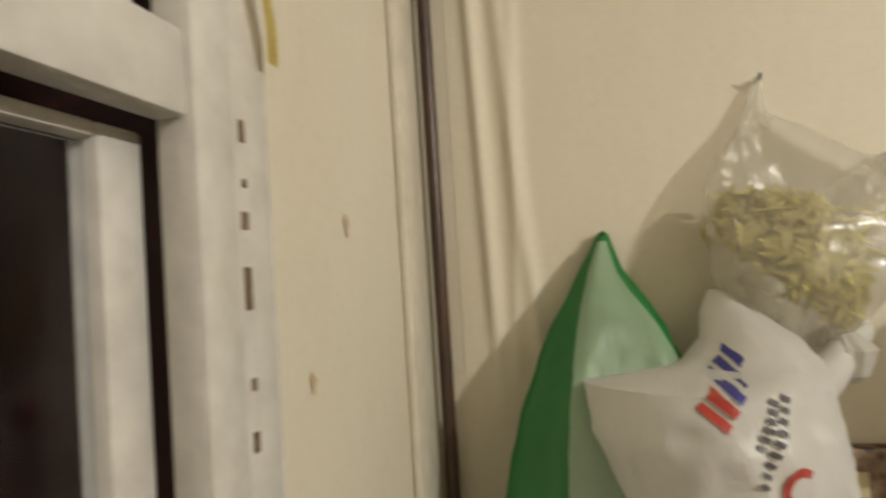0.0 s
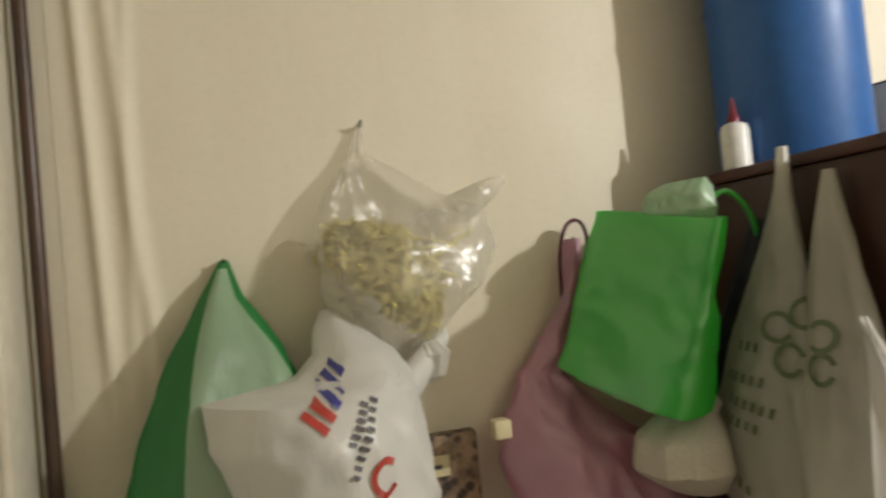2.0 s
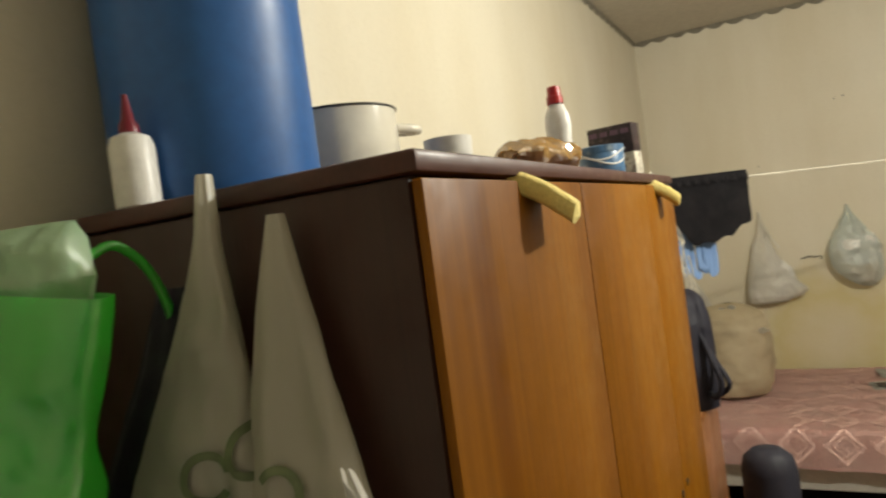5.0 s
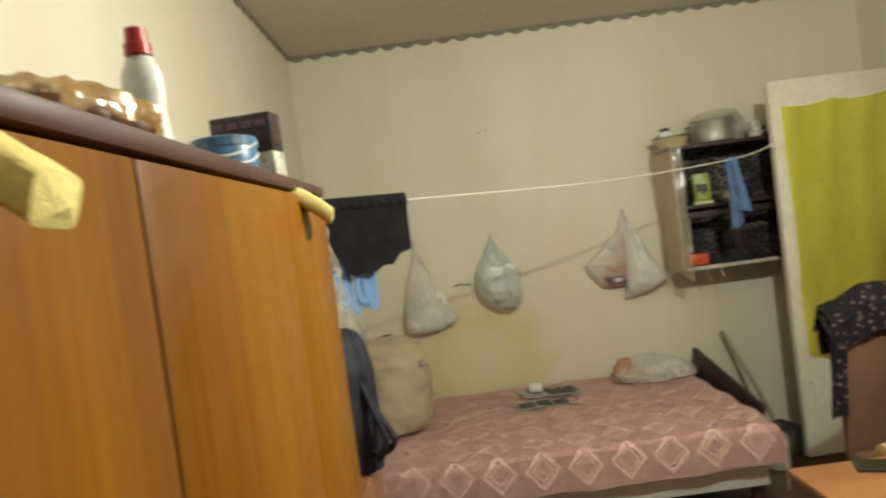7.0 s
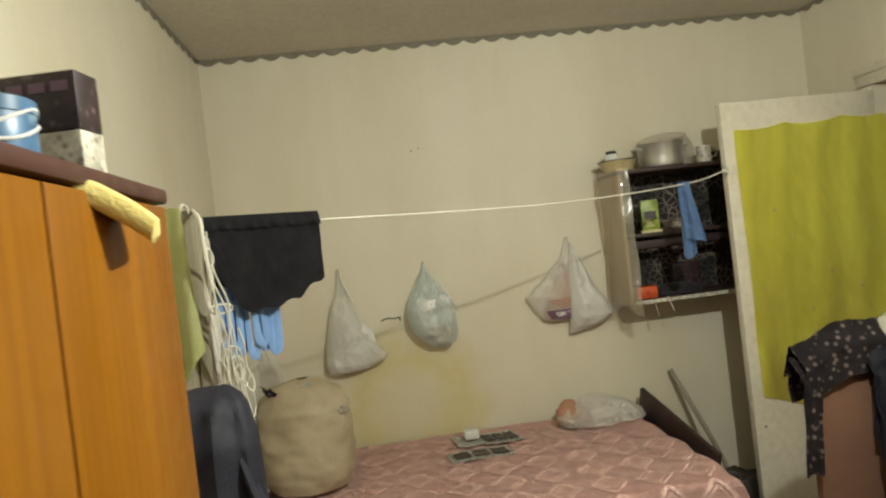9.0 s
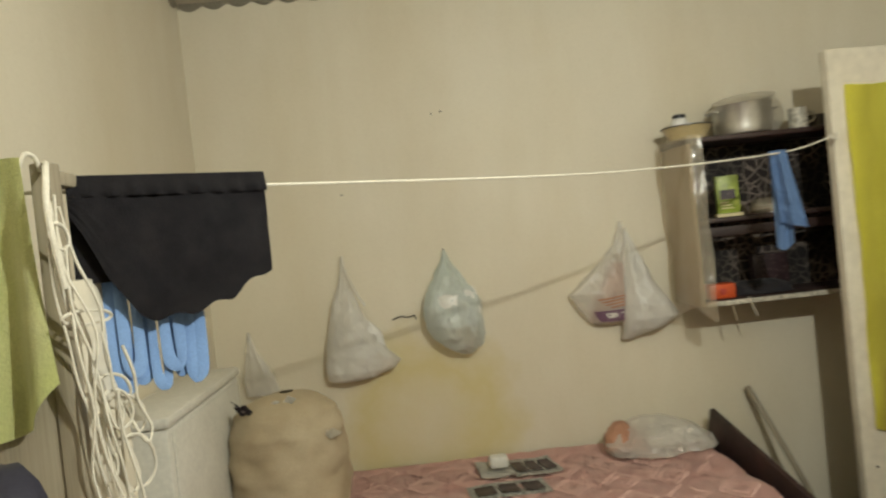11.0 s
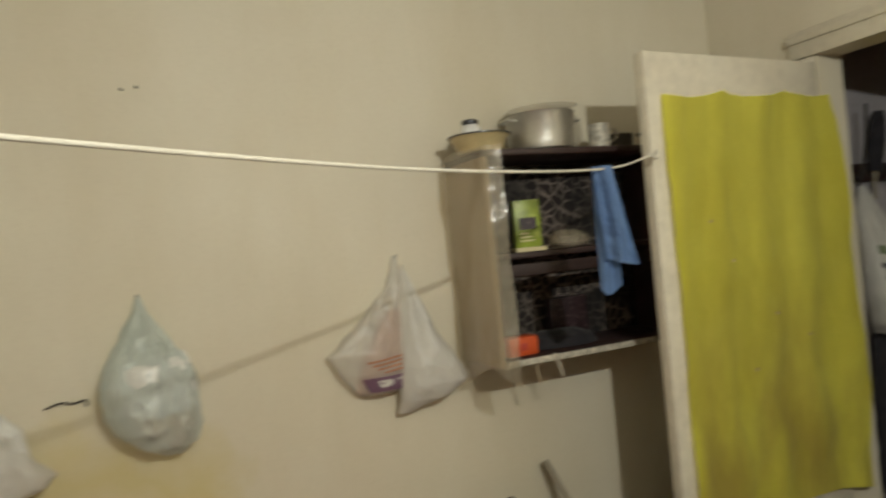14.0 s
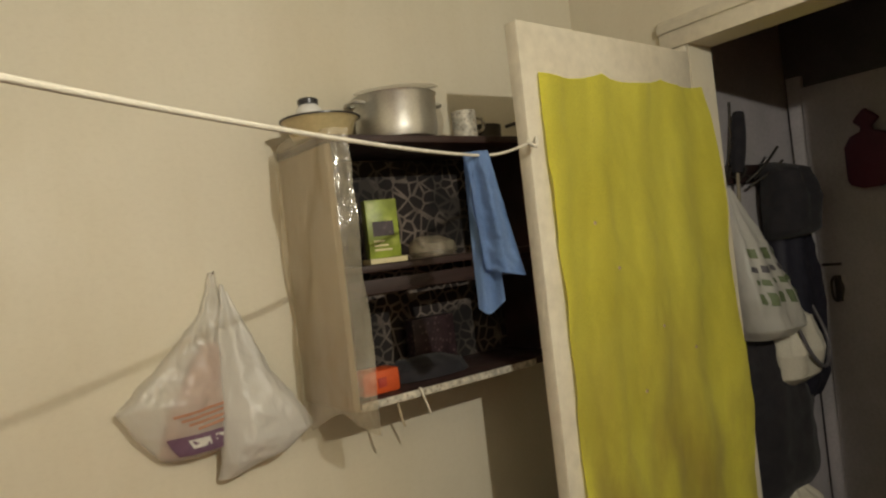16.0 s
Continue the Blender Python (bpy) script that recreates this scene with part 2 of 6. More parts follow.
M = {
    "paper": wallpaper("cream wallpaper", (0.74, 0.69, 0.56), (0.68, 0.63, 0.51)),
    "paper_n": wallpaper("stained cream wallpaper", (0.74, 0.69, 0.56), (0.68, 0.63, 0.51), ((0.92, 4.2, 0.62), (0.39, 1.0, 0.42), (0.58, 0.49, 0.20))),
    "ceiling": mat("ceiling whitewash", (0.62, 0.58, 0.49), (0.55, 0.51, 0.43), 0.8, big=1.2, fine=40),
    "border": mat("ceiling border", (0.47, 0.43, 0.34), (0.38, 0.35, 0.27), 0.7),
    "floor": wood("brown floor paint", (0.05, 0.025, 0.015), (0.09, 0.045, 0.025), 0.4, "y", 9),
    "white_paint": mat("old white gloss paint", (0.74, 0.69, 0.57), (0.66, 0.60, 0.48), 0.38, big=3, fine=30, bump=0.2, coat=0.15),
    "window_paint": mat("chipped white window paint", (0.74, 0.72, 0.66), (0.60, 0.57, 0.50), 0.4, big=7, fine=40, bump=0.4),
    "pipe": mat("brown pipe paint", (0.09, 0.045, 0.025), (0.05, 0.03, 0.02), 0.35, big=12),
    "door_wood": wood("lacquered orange veneer", (0.115, 0.034, 0.002), (0.270, 0.106, 0.003), 0.42, "z", 3.2, 0.0, 0.16),
    "side_wood": wood("dark brown veneer", (0.030, 0.008, 0.004), (0.048, 0.013, 0.007), 0.5, "z", 8, 0.05),
    "top_wood": wood("worn dark top", (0.036, 0.010, 0.006), (0.085, 0.023, 0.013), 0.5, "y", 9, 0.1),
    "cup_wood": wood("dark stained shelf wood", (0.022, 0.012, 0.012), (0.05, 0.026, 0.022), 0.5, "x", 10, 0.0),
    "grey_wood": wood("grey weathered board", (0.20, 0.17, 0.12), (0.34, 0.30, 0.22), 0.7, "z", 10, 0.0),
    # set paler than the cupboard's other boards
    "pale_wood": wood("pale beige board", (0.34, 0.27, 0.18), (0.50, 0.42, 0.30), 0.7, "z", 10, 0.0),
    "table_wood": wood("brown table veneer", (0.20, 0.075, 0.022), (0.32, 0.14, 0.05), 0.35, "x", 8, 0.2),
    "blue": mat("blue barrel plastic", (0.025, 0.13, 0.42), (0.02, 0.11, 0.36), 0.42, big=3, fine=50, bump=0.1),
    "enamel": mat("cream enamel", (0.80, 0.77, 0.68), (0.74, 0.70, 0.60), 0.18, big=4, fine=20, bump=0.03, coat=0.4),
    "rim": mat("dark enamel rim", (0.03, 0.03, 0.035), None, 0.3),
    "white_plastic": mat("white plastic", (0.80, 0.79, 0.76), (0.74, 0.73, 0.70), 0.35, big=6, bump=0.05),
    "red_plastic": mat("red plastic", (0.42, 0.02, 0.02), (0.32, 0.015, 0.018), 0.35, bump=0.05),
    "wine_plastic": mat("dark red plastic", (0.22, 0.012, 0.03), (0.16, 0.01, 0.025), 0.35, bump=0.05),
    "foam": mat("yellow foam", (0.82, 0.70, 0.27), (0.74, 0.60, 0.20), 0.9, big=20, fine=220, bump=0.8, depth=0.002),
    "amber_film": film("amber cellophane", (0.50, 0.27, 0.06), 0.12, 0.2, 0.9, 0.14, 26, 1.0),
    "bread": mat("brown paper bundle", (0.42, 0.24, 0.08), (0.28, 0.14, 0.045), 0.6, big=16),
    "tin_blue": print_of("blue printed tin", (0.07, 0.16, 0.30), (0.34, 0.44, 0.52), 40, 0.30, 0.35),
    "coffee_dark": print_of("dark printed carton", (0.035, 0.018, 0.022), (0.15, 0.10, 0.10), 60, 0.22, 0.45),
    "carton_light": print_of("light printed carton", (0.62, 0.58, 0.48), (0.30, 0.24, 0.18), 75, 0.26, 0.5),
    "black_cloth": mat("black cotton", (0.010, 0.009, 0.013), (0.020, 0.017, 0.021), 0.95, big=9, fine=260, bump=0.6, sheen=0.08),
    "blue_cloth": mat("light blue cloth", (0.22, 0.36, 0.66), (0.18, 0.30, 0.57), 0.9, big=9, fine=260, bump=0.5, sheen=0.2),
    "lime_cloth": mat("pale lime towel", (0.62, 0.66, 0.26), (0.70, 0.70, 0.36), 0.95, big=7, fine=240, bump=0.9, sheen=0.3),
    "yellow_cloth": mat("yellow cotton curtain", (0.95, 0.91, 0.14), (0.84, 0.77, 0.09), 0.9, big=3, fine=260, bump=0.4, sheen=0.2),
    "cord": mat("white cotton cord", (0.74, 0.70, 0.60), (0.64, 0.60, 0.50), 0.9, big=30, fine=300, bump=0.8),
    "pink": mat("pink bedspread", (0.86, 0.52, 0.47), (0.88, 0.60, 0.54), 0.95, big=6, fine=160, bump=0.9, sheen=0.2),
    "pink_pale": mat("pale pink weave", (0.87, 0.58, 0.52), (0.84, 0.53, 0.47), 0.95, big=14, fine=160, bump=0.9),
    "mattress": mat("white mattress ticking", (0.66, 0.63, 0.56), (0.58, 0.55, 0.48), 0.9),
    "sack": mat("beige woven sack", (0.50, 0.42, 0.285), (0.41, 0.33, 0.21), 0.8, big=6, fine=220, bump=0.9),
    # both hall colours are darkened to stand in for the unlit hall
    "hall_unlit": mat("hall paint darkened as unlit", (0.10, 0.09, 0.10), (0.07, 0.065, 0.07), 0.6),
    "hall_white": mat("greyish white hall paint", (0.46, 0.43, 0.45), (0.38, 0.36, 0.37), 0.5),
    "chest_white": mat("dull white paint", (0.74, 0.72, 0.65), (0.66, 0.64, 0.57), 0.45, big=4),
    "news": print_of("printed newspaper", (0.72, 0.70, 0.64), (0.10, 0.10, 0.10), 110, 0.16, 0.8),
    "white_paper": mat("white paper", (0.74, 0.72, 0.66), None, 0.7),
    "navy": mat("navy nylon", (0.009, 0.009, 0.020), (0.014, 0.013, 0.026), 0.7, big=10, fine=240, bump=0.5),
    "cream_cloth": mat("cream cloth", (0.66, 0.62, 0.52), (0.58, 0.54, 0.44), 0.95, big=10, fine=220, bump=0.6),
    "aluminium": mat("worn aluminium", (0.78, 0.76, 0.70), (0.64, 0.62, 0.57), 0.36, 0.85, big=20, fine=200, bump=0.1),
    "steel_dark": mat("dark steel", (0.10, 0.09, 0.08), None, 0.45, 0.8),
    "bowl": mat("yellowed enamel", (0.60, 0.50, 0.28), (0.52, 0.42, 0.22), 0.3, coat=0.3, bump=0.05),
    "green_box": print_of("green printed box", (0.30, 0.38, 0.04), (0.50, 0.54, 0.12), 22, 0.26, 0.4),
    "orange": mat("orange plastic", (0.66, 0.10, 0.02), (0.55, 0.08, 0.02), 0.4),
    "card_print": print_of("brown patterned carton", (0.30, 0.20, 0.12), (0.035, 0.02, 0.015), 55, 0.42, 0.5),
    "label": mat("cream label", (0.72, 0.64, 0.38), None, 0.6),
    "white_film": film("white carrier film", (0.90, 0.88, 0.83), 0.04, 0.40, 0.14),
    "milky_film": film("milky carrier film", (0.88, 0.86, 0.80), 0.22, 0.45, 0.14),
    # the grey stands in for the wardrobe's shade on pale bags
    "shaded_film": film("carrier film greyed as in shade", (0.68, 0.66, 0.56), 0.20, 0.40, 0.22),
    "clear_film": film("clear film", (0.93, 0.91, 0.86), 0.52, 0.40, 0.12, 0.30, 30, 0.5),
    "herb_film": film("thin clear film", (0.92, 0.90, 0.84), 0.68, 0.45, 0.35, 0.25, 30, 0.7),
    "hazy_film": film("hazy film", (0.84, 0.76, 0.60), 0.60, 0.45, 0.9, 0.14, 40, 1.0),
    "thin_film": film("thin white film", (0.92, 0.90, 0.85), 0.30, 0.40, 0.06, 0.34, 30, 0.4),
    "pale_blue_film": film("pale blue film", (0.84, 0.90, 0.88), 0.42, 0.40, 0.10, 0.30, 34, 0.4),
    "green_film": film("green carrier film", (0.040, 0.62, 0.030), 0.03, 0.40, 0.30, 0.28, 9, 0.7),
    "dark_green_film": film("dark green film", (0.03, 0.30, 0.06), 0.08, 0.40, 0.14),
    "mint_film": film("mint film", (0.52, 0.72, 0.48), 0.25, 0.45, 0.3),
    "pink_film": film("pink film", (0.78, 0.42, 0.56), 0.20, 0.45, 0.35),
    "herb": mat("dried yellow green herbs", (0.74, 0.66, 0.26), (0.46, 0.40, 0.11), 0.8, big=30),
    "beige": mat("beige contents", (0.62, 0.48, 0.30), (0.52, 0.38, 0.22), 0.8),
    "ink_red": mat("red ink", (0.50, 0.06, 0.04), None, 0.5),
    "ink_blue": mat("blue ink", (0.05, 0.05, 0.28), None, 0.5),
    "ink_dark": mat("dark ink", (0.12, 0.11, 0.12), None, 0.5),
    "ink_green": mat("faded green ink", (0.16, 0.20, 0.10), None, 0.6),
    "ink_brown": mat("brown ink", (0.46, 0.24, 0.15), None, 0.6),
    "ink_purple": mat("purple ink", (0.18, 0.10, 0.16), None, 0.6),
    "rubber": mat("maroon rubber", (0.10, 0.009, 0.032), (0.07, 0.008, 0.026), 0.6),
    "chair_brown": mat("brown upholstery", (0.17, 0.085, 0.05), (0.13, 0.065, 0.04), 0.85, fine=200),
    "plaid": print_of("dark plaid cloth", (0.03, 0.022, 0.025), (0.30, 0.22, 0.20), 38, 0.25, 0.95),
    "straw": mat("woven straw", (0.56, 0.40, 0.18), (0.46, 0.30, 0.12), 0.8, big=40, fine=200, bump=1.0),
    "screen": mat("black glass screen", (0.01, 0.01, 0.012), None, 0.12),
    "lace": net_print("dark backing with pale curved lines", (0.024, 0.015, 0.014), (0.30, 0.24, 0.20), 25),
    "wire": mat("dark wire", (0.05, 0.04, 0.035), None, 0.5, 0.6),
    "bulb": bpy.data.materials.new("glowing bulb"),
}
nt = M["yellow_cloth"].node_tree
shader = nt.nodes["Principled BSDF"]
clean = shader.inputs["Base Color"].links[0].from_socket
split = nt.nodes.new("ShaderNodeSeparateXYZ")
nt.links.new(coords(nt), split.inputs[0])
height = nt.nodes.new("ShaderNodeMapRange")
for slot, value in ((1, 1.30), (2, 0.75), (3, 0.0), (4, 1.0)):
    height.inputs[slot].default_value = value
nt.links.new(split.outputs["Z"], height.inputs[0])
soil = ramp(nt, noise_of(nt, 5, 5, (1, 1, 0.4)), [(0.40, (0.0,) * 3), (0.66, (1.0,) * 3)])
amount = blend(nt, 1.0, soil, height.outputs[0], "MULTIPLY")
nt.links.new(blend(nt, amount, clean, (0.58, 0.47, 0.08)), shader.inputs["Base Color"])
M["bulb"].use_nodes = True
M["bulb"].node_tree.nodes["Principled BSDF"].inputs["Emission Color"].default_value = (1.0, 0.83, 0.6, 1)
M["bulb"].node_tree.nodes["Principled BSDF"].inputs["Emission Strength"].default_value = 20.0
glass = bpy.data.materials.new("window glass")
glass.use_nodes = True
glass.node_tree.nodes["Principled BSDF"].inputs["Transmission Weight"].default_value = 1.0
glass.node_tree.nodes["Principled BSDF"].inputs["Roughness"].default_value = 0.03
glass.node_tree.nodes["Principled BSDF"].inputs["IOR"].default_value = 1.2
M["glass"] = glass


# ---- mesh helpers ----
def mesh_of(name, bm, material, smooth=True):
    bmesh.ops.recalc_face_normals(bm, faces=bm.faces)
    me = bpy.data.meshes.new(name)
    bm.to_mesh(me)
    bm.free()
    me.materials.append(material)
    if smooth:
        me.shade_smooth()
        me.set_sharp_from_angle(angle=radians(38))
    return me


def part(name, bm, material, parent, label=""):
    """One mesh, in world places, under a thing or a part."""
    ob = new(name, mesh_of(name, bm, material))
    ob.parent = parent
    up = parent
    shift = Matrix.Identity(4)
    while up:
        shift = up.matrix_basis.inverted() @ shift if up.type == "EMPTY" else shift
        up = up.parent
    ob.matrix_parent_inverse = shift if parent.type == "EMPTY" else Matrix.Identity(4)
    return tagged(ob, label)


def thing(name, at, label, category, group="", kind=""):
    ob = new(name)
    ob.location = at
    ob.empty_display_size = 0.05
    return tagged(ob, label, category, group, kind)


def placed(ob, at, size):
    """Puts a finished thing at a place, at a size."""
    ob.location, ob.scale = at, (size, size, size)
    return ob


def solo(name, bm, material, label, category="", group="", kind=""):
    return tagged(new(name, mesh_of(name, bm, material)), label, category, group, kind)


def box(x0, x1, y0, y1, z0, z1, bevel=0.004, bm=None, turn=None):
    """A box with softened edges; turn: a matrix for it."""
    bm = bm or bmesh.new()
    m = Matrix.Translation(((x0 + x1) / 2, (y0 + y1) / 2, (z0 + z1) / 2)) @ Matrix.Diagonal((x1 - x0, y1 - y0, z1 - z0, 1))
    made = bmesh.ops.create_cube(bm, size=1, matrix=m)["verts"]
    if bevel:
        edges = list({e for v in made for e in v.link_edges})
        made = [v for v in bmesh.ops.bevel(bm, geom=edges, offset=bevel, segments=2, affect="EDGES", profile=0.5)["verts"]]
    if turn is not None:
        bmesh.ops.transform(bm, matrix=turn, verts=list({v for v in made}))
    return bm


def lathe(profile, at, n=32, bm=None, turn=None, squash=1.0):
    """A turned body from (radius, height) pairs, standing at a place."""
    bm = bm or bmesh.new()
    m = Matrix.Translation(at) @ (turn or Matrix.Identity(4))
    rings = []
    for r, z in profile:
        rings.append([bm.verts.new(m @ Vector((r * math.cos(6.28319 * k / n), squash * r * math.sin(6.28319 * k / n), z))) for k in range(n)])
    for one, two in zip(rings, rings[1:]):
        for k in range(n):
            bm.faces.new((one[k], one[(k + 1) % n], two[(k + 1) % n], two[k]))
    for ring in (rings[0], rings[-1]):
        bm.faces.new(ring)
    return bm


def tube(points, r, n=8, bm=None, steps=6, taper=None):
    """A round cord through points, smoothed between them."""
    bm = bm or bmesh.new()
    pts = [Vector(p) for p in points]
    way = []
    for i in range(len(pts) - 1):
        p0, p1, p2, p3 = pts[max(i - 1, 0)], pts[i], pts[i + 1], pts[min(i + 2, len(pts) - 1)]
        for k in range(steps):
            t = k / steps
            way.append(0.5 * (2 * p1 + (p2 - p0) * t + (2 * p0 - 5 * p1 + 4 * p2 - p3) * t * t + (3 * p1 - p0 - 3 * p2 + p3) * t ** 3))
    way.append(pts[-1])
    rings = []
    side = None
    for i, p in enumerate(way):
        d = (way[min(i + 1, len(way) - 1)] - way[max(i - 1, 0)]).normalized()
        if side is None:
            side = d.orthogonal().normalized()
        side = (side - d * side.dot(d)).normalized()
        up = d.cross(side)
        rr = r * (taper(i / (len(way) - 1)) if taper else 1)
        rings.append([bm.verts.new(p + rr * (math.cos(6.28319 * k / n) * side + math.sin(6.28319 * k / n) * up)) for k in range(n)])
    for one, two in zip(rings, rings[1:]):
        for k in range(n):
            bm.faces.new((one[k], one[(k + 1) % n], two[(k + 1) % n], two[k]))
    bm.faces.new(rings[0])
    bm.faces.new(rings[-1])
    return bm


def sheet(f, nu, nv, bm=None, thick=0.0):
    """A surface f(u, v), u and v from 0 to 1; thick: closed, with that thickness along its normals."""
    bm = bm or bmesh.new()
    grid = [[bm.verts.new(f(i / nu, j / nv)) for i in range(nu + 1)] for j in range(nv + 1)]
    faces = []
    for j in range(nv):
        for i in range(nu):
            faces.append(bm.faces.new((grid[j][i], grid[j][i + 1], grid[j + 1][i + 1], grid[j + 1][i])))
    if thick:
        bmesh.ops.solidify(bm, geom=faces, thickness=thick)
    return bm


def rough_of(p, scale, amount, seed=0.0):
    return amount * noise.fractal(Vector(p) * scale + Vector((seed, seed * 1.7, -seed)), 1.0, 2.0, 3)


class Bag:
    """A soft bag that hangs from a tip. rows: (drop below the tip, left, right, depth) in metres along the across and out directions."""

    def __init__(self, tip, across, out, rows, seed=0.0, pleats=9, crinkle=0.006, lean=0.0, back=0.004):
        self.tip, self.a, self.o = Vector(tip), Vector(across).normalized(), Vector(out).normalized()
        self.rows, self.seed, self.pleats, self.crinkle, self.lean, self.back = np.array(rows, float), seed, pleats, crinkle, lean, back

    def at(self, turn, v):
        """turn: 0 to 1 round the bag, 0.25 the middle of the front; v: 0 at the tip, 1 at the bottom."""
        drop = v * self.rows[-1, 0]
        left, right, depth = (np.interp(drop, self.rows[:, 0], self.rows[:, k]) for k in (1, 2, 3))
        ang = 6.28319 * turn
        fold = 1 + (0.16 * (1 - v) + 0.03) * math.sin(self.pleats * ang + self.seed + 2 * v)
        c, s = math.cos(ang), math.sin(ang)
        c = math.copysign(abs(c) ** 0.85, c)
        across = (left + right) / 2 - c * (right - left) / 2
        deep = self.back + depth * (0.5 + 0.5 * s * fold) + self.lean * v
        p = self.tip + self.a * across + self.o * deep + Vector((0, 0, -drop))
        q = Vector((p.x, p.y, p.z * 0.6))
        sharp = 0.30 - abs(noise.noise(q * 17 + Vector((self.seed, 0, self.seed)))) + 0.5 * (0.30 - abs(noise.noise(q * 39 + Vector((0, self.seed, 1)))))
        wrinkle = self.crinkle * min(1, 4 * v) * (0.5 * noise.noise(q * 9) + 1.1 * sharp)
        return p + self.o * max(wrinkle, -deep + 0.003) + self.a * wrinkle * 0.5

    def on(self, across, drop, proud=0.003):
        """The point of the front at metres across and below the tip."""
        left, right = (float(np.interp(drop, self.rows[:, 0], self.rows[:, k])) for k in (1, 2))
        c = max(-0.99, min(0.99, ((left + right) / 2 - across) * 2 / (right - left)))
        c = math.copysign(abs(c) ** (1 / 0.85), c)
        return self.at(math.acos(c) / 6.28319, drop / self.rows[-1, 0]) + self.o * proud

    def patch(self, centre, e, f_):
        """A printed parallelogram about (across, drop) with the sides e and f_, in metres."""
        return sheet(lambda s, t: self.on(centre[0] + e[0] * (s - 0.5) + f_[0] * (t - 0.5), centre[1] + e[1] * (s - 0.5) + f_[1] * (t - 0.5)), 4, 6)

    def loop(self, centre, radius, width, a0=0.0, a1=6.28319, tall=1.0):
        """A printed ring about (across, drop), in metres."""
        def f(s, t):
            a, k = a0 + (a1 - a0) * s, radius - width * t
            return self.on(centre[0] + k * math.cos(a), centre[1] + k * tall * math.sin(a))
        return sheet(f, 28, 2)

    def mesh(self, n=96, m=72):
        bm = bmesh.new()
        rings = [[bm.verts.new(self.at(k / n, j / m)) for k in range(n)] for j in range(m + 1)]
        for one, two in zip(rings, rings[1:]):
            for k in range(n):
                bm.faces.new((one[k], one[(k + 1) % n], two[(k + 1) % n], two[k]))
        bm.faces.new(rings[0])
        bm.faces.new(rings[-1])
        return bm

    def mark(self, u0, u1, v0, v1, slant=0.0, bm=None, shape=None):
        """A printed patch on the front: u 0 (left) to 1 (right), v down; slant shifts v along u. shape(s, t) may bend it."""
        def f(s, t):
            if shape:
                s, t = shape(s, t)
            u, v = u0 + (u1 - u0) * s, v0 + (v1 - v0) * t + slant * s
            return self.at(0.02 + 0.46 * u, v) + self.o * 0.0035
        return sheet(f, 8, 4, bm)


# ---- the room ----
X1, Y0, Y1, ZC = 3.42, -0.99, 4.20, 2.61
WX0, WX1, WZ0, WZ1 = 0.622, 1.83, 0.85, 2.25      # window opening
DY0, DY1, DZ = 2.84, 3.70, 2.05                  # doorway
HX = 4.62                                        # far side of the hall


def wall(name, blocks, material, label):
    bm = bmesh.new()
    for b in blocks:
        box(*b, bevel=0, bm=bm)
    return solo(name, bm, material, label, "wall", kind="structure")


wall("wall_west", [(-0.2, 0, Y0 - 0.3, Y1 + 0.2, 0, ZC)], M["paper"], "cream embossed wallpaper wall behind the wardrobe")
wall("wall_north", [(0, HX + 0.2, Y1, Y1 + 0.2, 0, ZC)], M["paper_n"], "cream wallpaper wall with a yellow damp stain above the bed")
wall("wall_south", [(0, WX0, Y0 - 0.3, Y0, 0, ZC), (WX1, X1, Y0 - 0.3, Y0, 0, ZC), (WX0, WX1, Y0 - 0.3, Y0, 0, WZ0), (WX0, WX1, Y0 - 0.3, Y0, WZ1, ZC)],
     M["paper"], "cream papered wall around the window")
wall("wall_east", [(X1, X1 + 0.14, Y0 - 0.3, DY0, 0, ZC), (X1, X1 + 0.14, DY1, Y1, 0, ZC), (X1, X1 + 0.14, DY0, DY1, DZ, ZC)],
     M["paper"], "cream papered wall with the doorway to the hall")
# these two hall walls carry their gloom in the colour
wall("wall_hall_east", [(HX, HX + 0.2, 1.2, Y1, 0, ZC)], M["hall_unlit"], "hall wall behind the white door, its colour darkened as unlit")
wall("wall_hall_south", [(X1 + 0.14, HX + 0.2, 1.0, 1.2, 0, ZC)], M["hall_unlit"], "end wall of the hall, its colour darkened as unlit")
solo("floor", box(-0.2, HX + 0.2, Y0 - 0.3, Y1 + 0.2, -0.1, 0, 0), M["floor"], "dark brown painted board floor", "floor", kind="structure")
solo("ceiling", box(-0.2, HX + 0.2, Y0 - 0.3, Y1 + 0.2, ZC, ZC + 0.1, 0), M["ceiling"], "plain greyish whitewashed ceiling", "ceiling", kind="structure")


def scallops(a, b, inward):
    """A paper border hanging from the ceiling's edge, cut into small waves."""
    a, b, inward = Vector(a), Vector(b), Vector(inward)
    length = (b - a).length
    n = int(length / 0.0125)

    def f(u, v):
        w = 0.010 + 0.024 * abs(math.sin(math.pi * u * length / 0.11)) + rough_of((u * 9, 0, 0), 2.0, 0.004)
        return a.lerp(b, u) + Vector((0, 0, -w * v)) + inward * (0.003 + 0.006 * (1 - v))
    return sheet(f, n, 2, thick=0.002)


for a, b, i in (((0, Y1, ZC), (X1, Y1, ZC), (0, -1, 0)), ((0, Y0, ZC), (0, Y1, ZC), (1, 0, 0)), ((X1, Y0, ZC), (X1, Y1, ZC), (-1, 0, 0)), ((0, Y0, ZC), (X1, Y0, ZC), (0, 1, 0))):
    solo("ceiling_border", scallops(a, b, i), M["border"], "dark scalloped paper border under the ceiling", "trim", kind="structure")

